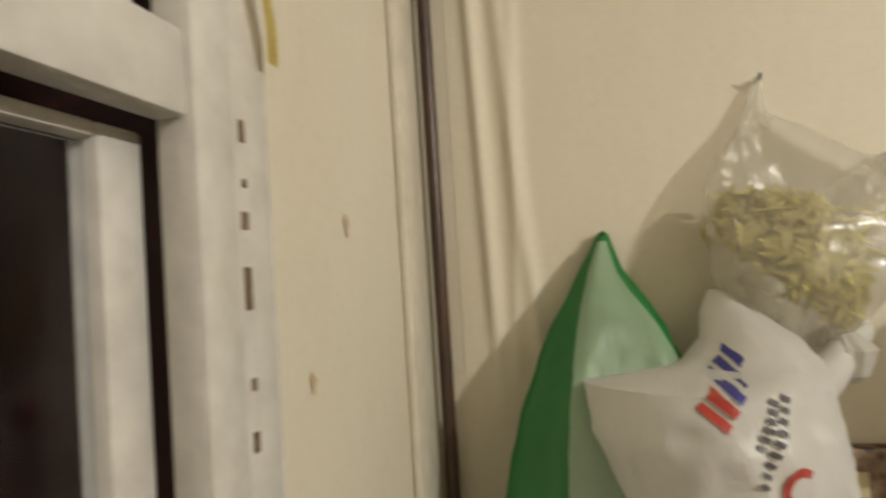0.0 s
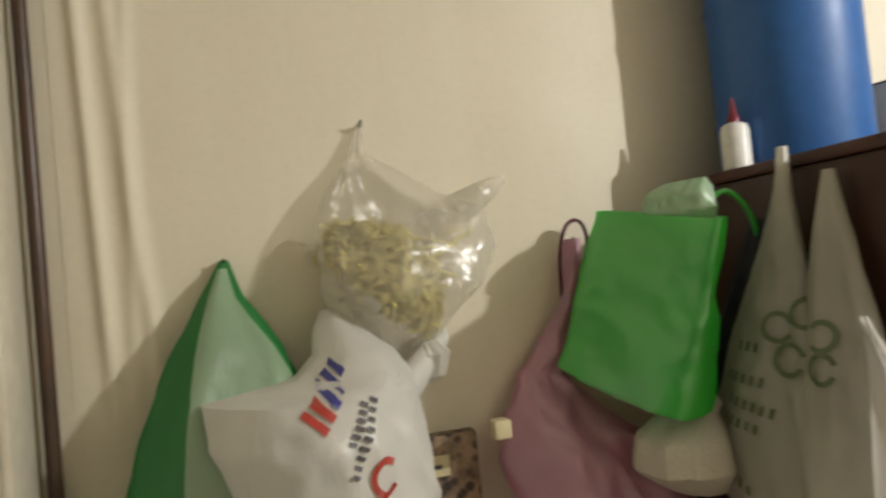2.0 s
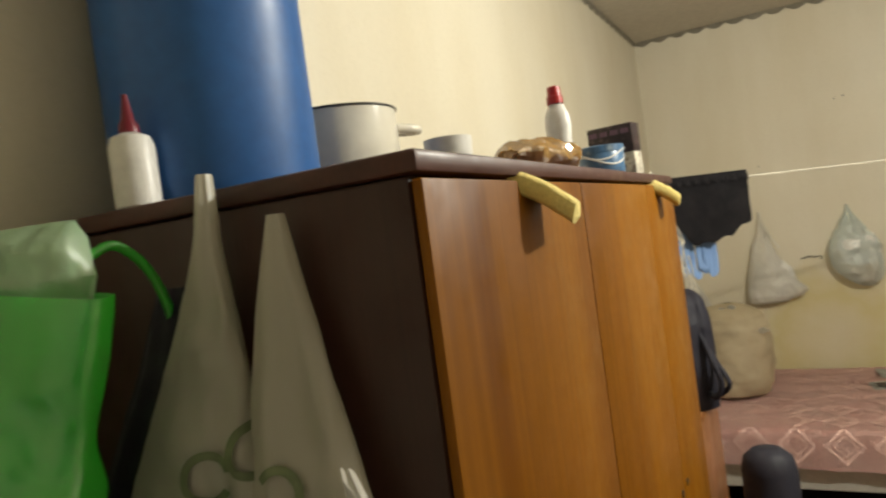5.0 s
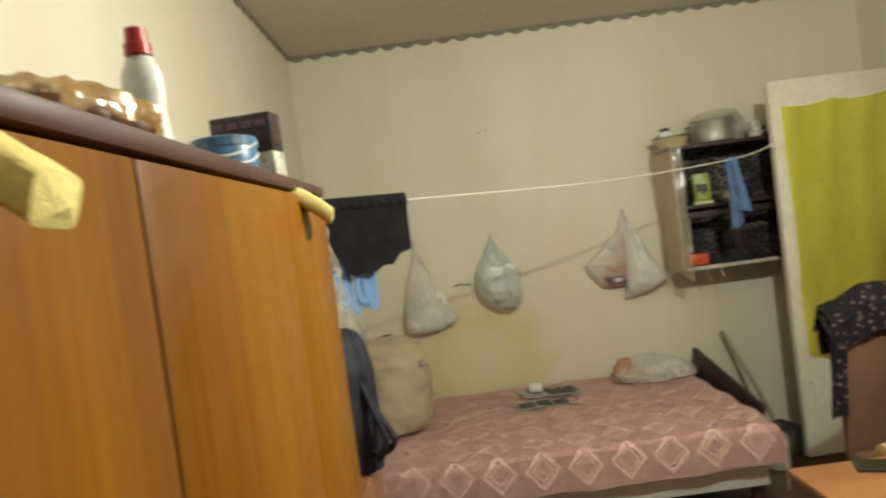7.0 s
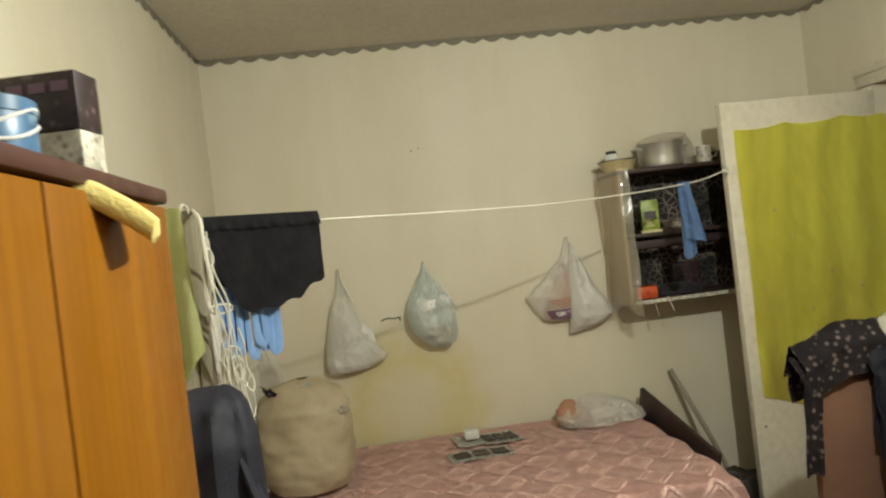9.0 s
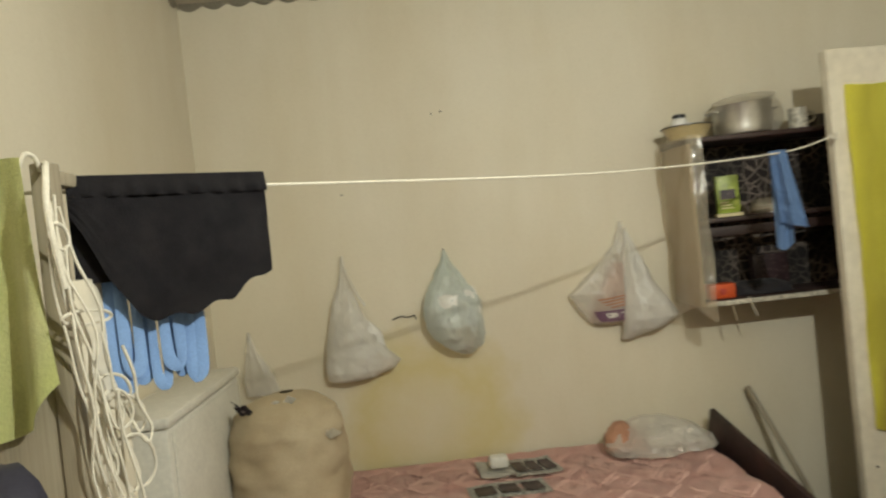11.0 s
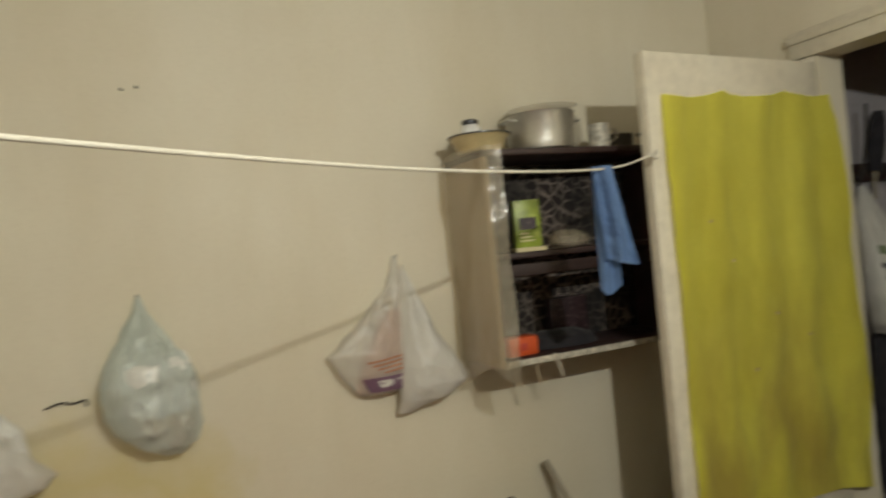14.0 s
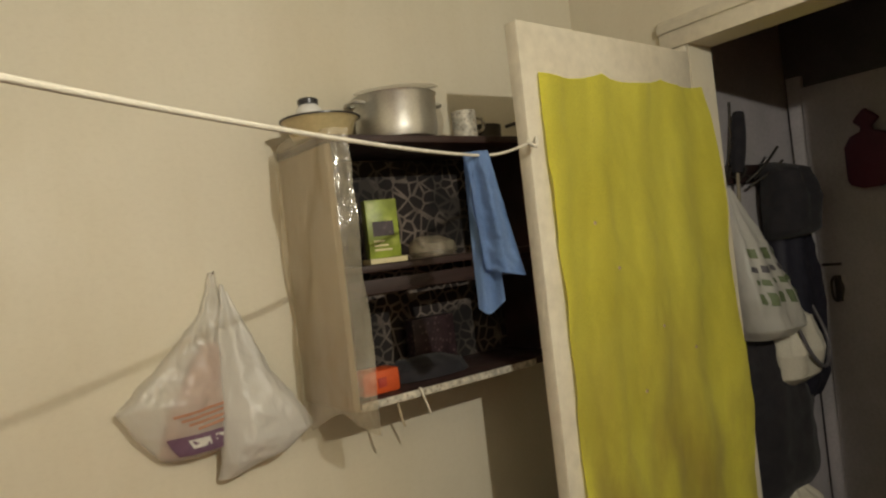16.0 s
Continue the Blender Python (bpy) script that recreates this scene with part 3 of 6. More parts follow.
# window: outer frame, transom, two rows of sashes, glass
window = thing("window_1", (WX0, Y0, WZ0), "old white double window with chipped paint and paper tape, night behind", "window", kind="structure")
for name, b in (("frame", (WX0, WX0 + 0.052, Y0 - 0.022, Y0 + 0.012, WZ0, WZ1)), ("frame", (WX1 - 0.05, WX1, Y0 - 0.022, Y0 + 0.012, WZ0, WZ1)),
                ("frame", (WX0 + 0.053, WX1 - 0.05, Y0 - 0.022, Y0 + 0.012, WZ1 - 0.05, WZ1)), ("transom", (WX0 + 0.053, WX1 - 0.05, Y0 - 0.022, Y0 + 0.008, 1.607, 1.67))):
    part(name, box(*b, bevel=0.006), M["window_paint"], window)
part("casing", box(WX0 - 0.066, WX0 - 0.002, Y0 + 0.001, Y0 + 0.005, WZ0 - 0.05, WZ1 + 0.06, 0.004), M["window_paint"], window, "white casing board with torn tape")
# dark lining added to stand in for shade seen through the panes
part("reveal", box(WX0 + 0.0006, WX0 + 0.008, Y0 - 0.298, Y0 - 0.030, WZ0 + 0.002, WZ1 - 0.002, 0), M["side_wood"], window, "added dark lining in place of the shade between the sashes")
part("sill", box(WX0 - 0.03, WX1 + 0.03, Y0 - 0.1, Y0 + 0.10, WZ0 - 0.04, WZ0 - 0.003, 0.008), M["window_paint"], window)
for y in (Y0 - 0.056, Y0 - 0.20):
    for x0, x1 in ((WX0 + 0.038, 1.23), (1.24, WX1 - 0.012)):
        for z0, z1 in ((WZ0 + 0.002, 1.605), (1.672, WZ1 - 0.052)):
            sash = part("sash", box(x0, x0 + 0.045, y - 0.014, y + 0.014, z0, z1), M["window_paint"], window)
            box_b = bmesh.new()
            for b in ((x1 - 0.045, x1, y - 0.014, y + 0.014, z0, z1), (x0 + 0.046, x1 - 0.046, y - 0.014, y + 0.014, z0, z0 + 0.045), (x0 + 0.046, x1 - 0.046, y - 0.014, y + 0.014, z1 - (0.012 if y > Y0 - 0.1 else 0.045), z1)):
                box(*b, bm=box_b)
            part("sash", box_b, M["window_paint"], window)
            pane = part("pane", box(x0 + 0.046, x1 - 0.046, y - 0.002, y + 0.002, z0 + 0.046, z1 - (0.013 if y > Y0 - 0.1 else 0.046), 0), M["glass"], window)
            pane.visible_shadow = False
for z, w, h in ((1.540, 0.008, 0.014), (1.486, 0.008, 0.034), (1.612, 0.006, 0.018), (1.570, 0.005, 0.007), (1.41, 0.006, 0.010), (1.365, 0.007, 0.016)):
    part("tape", box(0.598, 0.598 + 1.3 * w, Y0 + 0.0055, Y0 + 0.0065, z - h / 2, z + h / 2, 0), M["card_print"], window, "torn strip of old printed tape")
solo("trim_board", box(0.048, 0.155, Y0 + 0.001, Y0 + 0.014, 0, ZC - 0.04, 0.004), M["white_paint"], "flat cream board beside the heating pipe", "trim", kind="structure")

# doorway casing
casing = thing("door_casing", (X1, DY1, 0), "yellowed white moulded casing of the doorway", "trim", kind="structure")
for b in ((X1 - 0.018, X1 - 0.001, DY0 - 0.10, DY1 + 0.10, DZ - 0.003, DZ + 0.10), (X1 - 0.018, X1 - 0.001, DY1 + 0.002, DY1 + 0.10, 0, DZ - 0.006), (X1 - 0.018, X1 - 0.001, DY0 - 0.10, DY0 - 0.002, 0, DZ - 0.006),
          (X1 - 0.028, X1 - 0.0185, DY0 - 0.10, DY1 + 0.10, DZ + 0.055, DZ + 0.085)):
    part("moulding", box(*b, bevel=0.004), M["white_paint"], casing)

# heating pipe in the corner
pipe = thing("heating_pipe", (0.05, Y0 + 0.045, 0), "dark brown painted heating pipe in the corner", "pipe")
part("pipe", tube([(0.030, Y0 + 0.028, 0.0), (0.031, Y0 + 0.030, 1.2), (0.030, Y0 + 0.028, ZC)], 0.011, 14), M["pipe"], pipe)
for z in (0.9, 2.1):
    part("clamp", box(0.003, 0.050, Y0 + 0.018, Y0 + 0.044, z, z + 0.02, 0.003), M["pipe"], pipe)

# bare bulb on a cord: unseen, added as a body for the light
pendant = thing("pendant_lamp", (BULB[0], BULB[1], ZC), "bare bulb on a cord under the ceiling, unseen, added to carry the light", "lamp")
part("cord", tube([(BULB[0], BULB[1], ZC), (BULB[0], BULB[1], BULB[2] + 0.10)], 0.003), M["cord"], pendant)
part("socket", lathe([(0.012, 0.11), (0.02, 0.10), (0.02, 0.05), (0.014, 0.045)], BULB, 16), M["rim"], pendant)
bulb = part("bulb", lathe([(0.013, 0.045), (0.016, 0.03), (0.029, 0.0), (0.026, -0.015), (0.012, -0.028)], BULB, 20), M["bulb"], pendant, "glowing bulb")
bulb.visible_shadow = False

# ---- the wardrobe and what is on it ----
WF, WY0, WY1, WT = 0.53, 0.15, 1.43, 1.61
wardrobe = thing("wardrobe", (0.05, WY0, 0), "tall wardrobe with glossy orange veneer doors and dark brown sides", "wardrobe")
part("side_panel", box(0.045, WF - 0.004, WY0, WY0 + 0.022, 0.0, WT - 0.021), M["side_wood"], wardrobe, "dark brown veneer side")
part("side_panel", box(0.045, WF - 0.004, WY1 - 0.022, WY1, 0.0, WT - 0.021), M["side_wood"], wardrobe, "dark brown veneer side")
part("back_panel", box(0.038, 0.044, WY0, WY1, 0.05, WT - 0.021, 0), M["side_wood"], wardrobe)
part("plinth", box(0.06, WF - 0.03, WY0 + 0.023, WY1 - 0.023, 0.0, 0.07), M["side_wood"], wardrobe)
part("top_board", box(0.035, WF + 0.010, WY0 - 0.006, WY1 + 0.008, WT - 0.020, WT, 0.005), M["top_wood"], wardrobe, "chipped dark red-brown top board")
for y0, y1 in ((WY0 + 0.003, 0.618), (0.622, 1.099), (1.103, WY1 - 0.002)):
    door = part("door", box(WF - 0.0035, WF + 0.008, y0, y1, 0.075, WT - 0.024, 0.003), M["door_wood"], wardrobe, "glossy orange veneer door")
    part("keyhole", lathe([(0.008, 0), (0.008, 0.002), (0.004, 0.003)], (WF + 0.008, y1 - 0.03 if y0 < 0.7 else y0 + 0.03, 0.95), 12, turn=Matrix.Rotation(radians(90), 4, "Y")), M["steel_dark"], door)

BA = (0.138, 0.332, WT)
barrel = thing("plastic_barrel", BA, "tall blue plastic barrel standing on the wardrobe", "barrel")
part("body", lathe([(0.116, 0.0), (0.126, 0.006), (0.131, 0.03), (0.131, 0.30), (0.135, 0.315), (0.131, 0.33), (0.131, 0.52), (0.123, 0.56), (0.104, 0.575)], BA, 64), M["blue"], barrel)
part("lid", lathe([(0.107, 0.5755), (0.112, 0.58), (0.112, 0.60), (0.106, 0.605), (0.01, 0.606)], BA, 48), M["rim"], barrel)

MUG = (0.116, 0.650, WT)
mug = thing("enamel_pot", MUG, "cream enamel cooking pot with a dark rim", "pot")
part("body", lathe([(0.084, 0), (0.096, 0.004), (0.099, 0.012), (0.100, 0.158), (0.097, 0.158), (0.095, 0.014), (0.001, 0.012)], MUG, 56), M["enamel"], mug)
part("rim", lathe([(0.0985, 0.1565), (0.102, 0.157), (0.1025, 0.160), (0.099, 0.1615), (0.0965, 0.159)], MUG, 56), M["rim"], mug, "thin black rim")
part("handle", tube([(0.166, 0.732, WT + 0.128), (0.180, 0.764, WT + 0.128), (0.206, 0.764, WT + 0.126), (0.214, 0.738, WT + 0.126), (0.196, 0.706, WT + 0.127)], 0.008, 10), M["enamel"], mug)
cup = thing("small_cup", (0.33, 0.632, WT), "small white plastic cup", "cup")
part("body", lathe([(0.032, 0), (0.034, 0.003), (0.039, 0.078), (0.036, 0.078), (0.031, 0.006), (0.001, 0.005)], (0.33, 0.632, WT), 32), M["white_plastic"], cup)

GL = (0.165, 0.178, WT)
glue = thing("glue_bottle", GL, "white glue bottle with a dark red nozzle", "bottle")
part("body", lathe([(0.022, 0), (0.0245, 0.003), (0.0245, 0.070), (0.021, 0.080), (0.010, 0.085)], GL, 28), M["white_plastic"], glue)
part("nozzle", lathe([(0.011, 0.085), (0.0105, 0.094), (0.007, 0.100), (0.003, 0.128), (0.001, 0.129)], GL, 20), M["wine_plastic"], glue, "pointed dark red nozzle")

BO = (0.405, 0.985, WT)
bottle = thing("cleaner_bottle", BO, "white cleaner bottle with a red cap", "bottle")
part("body", lathe([(0.025, 0), (0.028, 0.004), (0.028, 0.05), (0.024, 0.085), (0.027, 0.112), (0.025, 0.134), (0.016, 0.155), (0.013, 0.157)], BO, 36, squash=0.75), M["white_plastic"], bottle)
part("cap", lathe([(0.0165, 0.1575), (0.0165, 0.172), (0.014, 0.173), (0.013, 0.191), (0.009, 0.193)], BO, 24), M["red_plastic"], bottle, "red screw cap")


def bundle(f0, y0, y1, z0, h, w, seed):
    def f(u, v):
        a = 6.28319 * v
        s = max(0.05, math.sin(math.pi * min(max(u, 0.02), 0.98))) ** 0.45
        p = Vector((f0 + w * s * math.cos(a), y0 + (y1 - y0) * u, z0 + h * 0.5 + h * 0.5 * s * math.sin(a)))
        p += Vector((math.cos(a), 0, math.sin(a))) * (rough_of(p, 34, 0.012, seed))
        p.z = max(p.z, z0 + 0.0005)
        return p
    return sheet(f, 44, 36)


loaf = thing("wrapped_bundle", (0.445, 0.73, WT), "bundle in crinkled amber cellophane", "package")
part("filling", bundle(0.445, 0.66, 0.82, WT + 0.001, 0.050, 0.048, 3), M["bread"], loaf)
part("wrapper", bundle(0.445, 0.60, 0.86, WT + 0.0005, 0.062, 0.060, 5), M["amber_film"], loaf, "shiny amber cellophane")

TI = (0.417, 1.25, WT)
tin = thing("blue_tin", TI, "round blue printed tin", "tin")
part("body", lathe([(0.050, 0), (0.052, 0.003), (0.052, 0.075), (0.050, 0.078)], TI, 40), M["tin_blue"], tin)
part("lid", lathe([(0.0535, 0.068), (0.0535, 0.082), (0.050, 0.084), (0.002, 0.084)], TI, 40), M["tin_blue"], tin, "blue lid with pale curved stripes")
stripe = bmesh.new()
for k, z in ((0, 0.05), (1, 0.062)):
    tube([(TI[0] + 0.0525 * math.cos(a), TI[1] + 0.0525 * math.sin(a), WT + z + 0.012 * math.sin(2 * a + k)) for a in np.linspace(-2.4, 0.9, 12)], 0.002, 6, bm=stripe)
part("stripe", stripe, M["white_plastic"], tin, "pale wavy stripes")
carton = thing("printed_carton", (0.42, 1.43, WT), "dark printed carton with a pale lower half", "box")
turn = Matrix.Translation((0.421, 1.385, WT)) @ Matrix.Rotation(radians(-8), 4, "Z")
part("upper_print", box(-0.058, 0.058, -0.025, 0.025, 0.0715, 0.142, 0.002, turn=turn), M["coffee_dark"], carton, "dark printed upper half")
part("lower_print", box(-0.058, 0.058, -0.025, 0.025, 0.0, 0.071, 0.002, turn=turn), M["carton_light"], carton, "pale printed lower half")
bars = bmesh.new()
for i in range(4):
    box(-0.052 + i * 0.027, -0.052 + i * 0.027 + 0.020, -0.0265, -0.0255, 0.118, 0.130, 0, bm=bars, turn=turn)
part("print_bar", bars, M["ink_purple"], carton)


def foam(y, length, tilt, seed, drop):
    """A bent strip of foam pinched between a door and the top board."""
    t = thing("foam_wedge", (WF, y, WT - 0.05), "strip of yellow foam pinched over a wardrobe door", "foam strip", "foam over the doors")
    def f(u, v):
        a = 6.28319 * v
        c, s = math.cos(a), math.sin(a)
        c, s = math.copysign(abs(c) ** 0.4, c), math.copysign(abs(s) ** 0.4, s)
        along = length * u
        ctr = Vector((WF - 0.012 + along * 0.80, y + along * tilt, WT - 0.022 - drop * u ** 1.5))
        end = 1 if 0 < u < 1 else 0.001
        return ctr + end * Vector((0.012 * c * tilt + 0.004 * s, -0.030 * c, 0.0125 * s)) + Vector((0, 0, rough_of(ctr, 30, 0.0015, seed)))
    part("strip", sheet(f, 18, 24), M["foam"], t)


foam(0.392, 0.084, 0.50, 1.0, 0.050)
foam(1.205, 0.078, 0.60, 2.0, 0.046)

# ---- door to the hall, with its curtain ----
HG = Vector((X1 - 0.012, 3.695, 0))
FREE = Vector((2.556, 3.648, 0))
along = (FREE - HG).normalized()
face = Vector((along.y, -along.x, 0))
face = face if face.y < 0 else -face
DW = (FREE - HG).length
basis = Matrix((( along.x, -face.x, 0, HG.x), (along.y, -face.y, 0, HG.y), (0, 0, 1, 0), (0, 0, 0, 1)))
door = thing("door_1", HG, "cream painted door standing open, with a yellow curtain pinned on it", "door", kind="structure")
part("leaf", box(0, DW, 0, 0.042, 0.02, 2.02, 0.004, turn=basis), M["white_paint"], door)
for z in (0.25, 1.75):
    part("hinge", box(-0.006, 0.004, 0.0, 0.03, z, z + 0.09, 0.002, turn=basis), M["steel_dark"], door)
part("nail", lathe([(0.004, 0), (0.005, 0.004), (0.002, 0.006)], basis @ Vector((DW - 0.05, -0.003, 0.42)), 10, turn=Matrix.Rotation(radians(90), 4, "X")), M["wire"], door)


def curtain(u, v):
    x = -0.040 + (DW - 0.016) * (1 - u) + 0.004 * math.sin(9 * v) - 0.020 * u ** 4 * min(1, 3 * v)
    scallop = 0.022 * abs(math.sin(math.pi * (u * 2.6 + 0.15))) ** 0.7
    z = 1.895 - scallop * (1 - v) - v * (1.325 + 0.03 * math.sin(5 * u) + 0.16 * u) + 0.02 * u * (1 - v)
    fold = 0.008 + 0.006 * math.sin(u * 26 + 2 * math.sin(2.5 * v)) + rough_of((u * 3, v * 3, 0), 2.0, 0.010) + (0.035 + 0.012 * math.sin(11 * v)) * u ** 5 * min(1, 4 * v)
    return basis @ Vector((x, -max(0.004, fold), z))


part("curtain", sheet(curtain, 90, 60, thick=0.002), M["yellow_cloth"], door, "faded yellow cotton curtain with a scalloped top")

for u, v in ((0.30, 0.40), (0.52, 0.53), (0.38, 0.66), (0.70, 0.60), (0.20, 0.30)):
    at_ = curtain(u, v)
    part("spot", lathe([(0.006, 0), (0.005, 0.002), (0.002, 0.003)], at_ - Vector((0, 0.001, 0)), 9, turn=Matrix.Rotation(radians(90), 4, "X")), M["beige"], door, "small brown spot")

# ---- bed ----
bed = thing("bed", (0.15, 2.98, 0), "low bed with a pink patterned bedspread over a white mattress", "bed")
BX0, BX1, BY0, BY1, BZ = 0.215, 2.10, 3.02, 4.17, 0.455
part("mattress", box(BX0, BX1 - 0.01, BY0 + 0.02, BY1, 0.30, BZ - 0.012, 0.03), M["mattress"], bed, "white mattress")
part("base", box(BX0 + 0.02, BX1 - 0.03, BY0 + 0.04, BY1 - 0.02, 0.17, 0.298, 0.006), M["mattress"], bed, "white bed side board")
for x in (BX0 + 0.06, BX1 - 0.09):
    for y in (BY0 + 0.07, BY1 - 0.08):
        part("leg", box(x, x + 0.05, y, y + 0.05, 0, 0.169), M["side_wood"], bed)


def spread(u, v):
    """Over the top, down the front and down the foot end."""
    x = BX0 + (BX1 + 0.15 - BX0) * u
    y = BY1 - (BY1 - BY0 + 0.16 + 0.03 * math.sin(2.2 * u + 0.4)) * v
    dx, dy = max(0, x - BX1 + 0.02), max(0, BY0 + 0.01 - y)
    z = BZ + 0.006 + rough_of((x, y, 0), 5, 0.007, 2) + rough_of((x, y, 0), 18, 0.003, 4)
    if dx > 0:
        z -= max(0, dx - 0.02) * 0.95
        x = BX1 - 0.02 + min(dx, 0.04) + 0.008 * math.sin(y * 22)
    if dy > 0:
        z -= max(0, dy - 0.02) * 0.98
        y = BY0 + 0.01 - min(dy, 0.035) - 0.010 * (0.5 + 0.5 * math.sin(x * 26)) * min(1, dy / 0.1)
    return Vector((x, y, z))


part("bedspread", sheet(spread, 150, 90, thick=0.003), M["pink"], bed, "pink bedspread with woven diamonds")
lozenge = bmesh.new()
span_u, span_v = BX1 + 0.15 - BX0, BY1 - BY0 + 0.19
for i in range(11):
    for j in range(7):
        cu, cv = 0.05 + i * 0.092, 0.08 + j * 0.14
        for k in (0.036, 0.022, 0.009):
            ring = []
            for q in range(16):
                a = q / 16 * 4
                c, s = [(1 - a % 1, a % 1), (-(a % 1), 1 - a % 1), (-(1 - a % 1), -(a % 1)), (a % 1, -(1 - a % 1))][int(a)]
                ring.append((c, s))
            for q in range(16):
                (c0, s0), (c1, s1) = ring[q], ring[(q + 1) % 16]
                quad = []
                for c, s, r in ((c0, s0, k), (c1, s1, k), (c1, s1, k * 0.78), (c0, s0, k * 0.78)):
                    p = spread(min(0.999, cu + c * r * 1.1), min(0.999, cv + s * r * 1.9))
                    quad.append(lozenge.verts.new(p + Vector((0.0015 if cu > 0.93 else 0, -0.0035 if cv > 0.85 else 0, 0.0055))))
                lozenge.faces.new(quad)
bmesh.ops.remove_doubles(lozenge, verts=lozenge.verts, dist=0.0002)
part("woven_pattern", lozenge, M["pink_pale"], bed, "paler woven diamonds")

# ---- wall cupboard ----
CX0, CX1, CY, CZ0, CZ1 = 2.10, 2.90, 3.91, 1.06, 1.745
cupboard = thing("wall_cupboard", (CX0, Y1, CZ0), "open dark wooden wall cupboard with old film over its side", "cupboard")
T = 0.02
part("side_panel", box(CX0, CX0 + T, CY, Y1 - 0.001, CZ0, CZ1), M["pale_wood"], cupboard, "pale wooden side under the film")
part("side_panel", box(CX1 - T, CX1, CY, Y1 - 0.001, CZ0, CZ1), M["cup_wood"], cupboard)
part("top_board", box(CX0 - 0.005, CX1 + 0.005, CY - 0.005, Y1 - 0.001, CZ1 + 0.001, CZ1 + 0.022), M["cup_wood"], cupboard)
part("bottom_board", box(CX0 + T + 0.001, CX1 - T - 0.001, CY + 0.004, Y1 - 0.001, CZ0, CZ0 + T), M["cup_wood"], cupboard)
part("shelf", box(CX0 + T + 0.001, CX1 - T - 0.001, CY + 0.03, Y1 - 0.012, 1.405, 1.425), M["cup_wood"], cupboard)
part("back_panel", box(CX0 + T + 0.001, CX1 - T - 0.001, Y1 - 0.010, Y1 - 0.002, CZ0 + T + 0.001, CZ1 - 0.001, 0), M["lace"], cupboard, "dark patterned backing paper")
part("edge_trim", box(CX0 + T + 0.004, CX1 - 0.16, CY - 0.001, CY + 0.003, CZ0 - 0.001, CZ0 + 0.019, 0.001), M["carton_light"], cupboard, "pale patterned edging strip")
part("rail", box(CX0 + T + 0.001, CX1 - T - 0.001, CY + 0.06, CY + 0.075, 1.345, 1.385, 0.002), M["cup_wood"], cupboard)


def side_film(u, v):
    y = Y1 - 0.01 - (Y1 - CY + 0.02) * min(1, u * 1.35)
    x = CX0 - 0.012 - 0.034 * abs(math.sin(5 * u + 3.4 * v)) * math.sin(math.pi * min(1, u * 1.35)) + max(0, u * 1.35 - 1) * 0.17 + rough_of((u, v, 1), 4, 0.012, 7)
    y -= 0.008 * max(0, math.sin(12 * v + 4 * u)) + (0.012 if u > 0.75 else 0)
    z = CZ1 + 0.03 - v * (CZ1 - CZ0 + 0.06 + 0.03 * math.sin(8 * u))
    return Vector((x, y, z))


part("film_cover", sheet(side_film, 44, 60), M["hazy_film"], cupboard, "crinkled clear film hung over the side")

# ---- bags on the west wall and on the wardrobe's side ----
EAST, NORTH, SOUTH = (1, 0, 0), (0, 1, 0), (0, -1, 0)


def hook(parent, at, out):
    o = Vector(out)
    part("nail", tube([Vector(at) - o * 0.002, Vector(at) + o * 0.022, Vector(at) + o * 0.026 + Vector((0, 0, 0.006))], 0.0018, 6), M["wire"], parent)


def carrier(name, label, tip, across, out, rows, material, film_name="film", nail=True, category="bag", **kw):
    t = thing(name, tip, label, category, "hanging bags")
    b = Bag(tip, across, out, rows, **kw)
    part(film_name, b.mesh(), material, t)
    if nail:
        hook(t, Vector(tip) - Vector(out) * 0.002 + Vector((0, 0, -0.004)), out)
    return t, b


# dark green carrier with a pale lining
t, b = carrier("green_carrier", "dark green carrier bag with a pale lining, hanging on the wall", (0, -0.492, 1.537), NORTH, EAST,
               [(0, -0.006, 0.006, 0.014), (0.05, -0.035, 0.022, 0.05), (0.12, -0.075, 0.07, 0.10), (0.22, -0.115, 0.10, 0.15), (0.36, -0.15, 0.12, 0.20), (0.52, -0.15, 0.13, 0.20), (0.58, -0.12, 0.11, 0.14)],
               M["dark_green_film"], seed=1.0, pleats=5, crinkle=0.012)
lining = bmesh.new()
sheet(lambda u, v: b.at(0.16 + 0.33 * u * (0.5 + 0.5 * v) + 0.04 * v, 0.02 + 0.50 * v) + Vector((0.006, 0, 0)), 12, 22, lining)
part("lining", lining, M["mint_film"], t, "pale mint lining")
for k, (u0, u1, v0, v1, m) in enumerate(((0.34, 0.62, 0.52, 0.60, "white_plastic"), (0.42, 0.56, 0.56, 0.66, "ink_dark"), (0.50, 0.72, 0.62, 0.74, "white_plastic"))):
    part("print_patch", b.mark(u0, u1, v0, v1, 0.06), M[m], t)

placed(t, (0, -0.701, 1.534), 1.18)

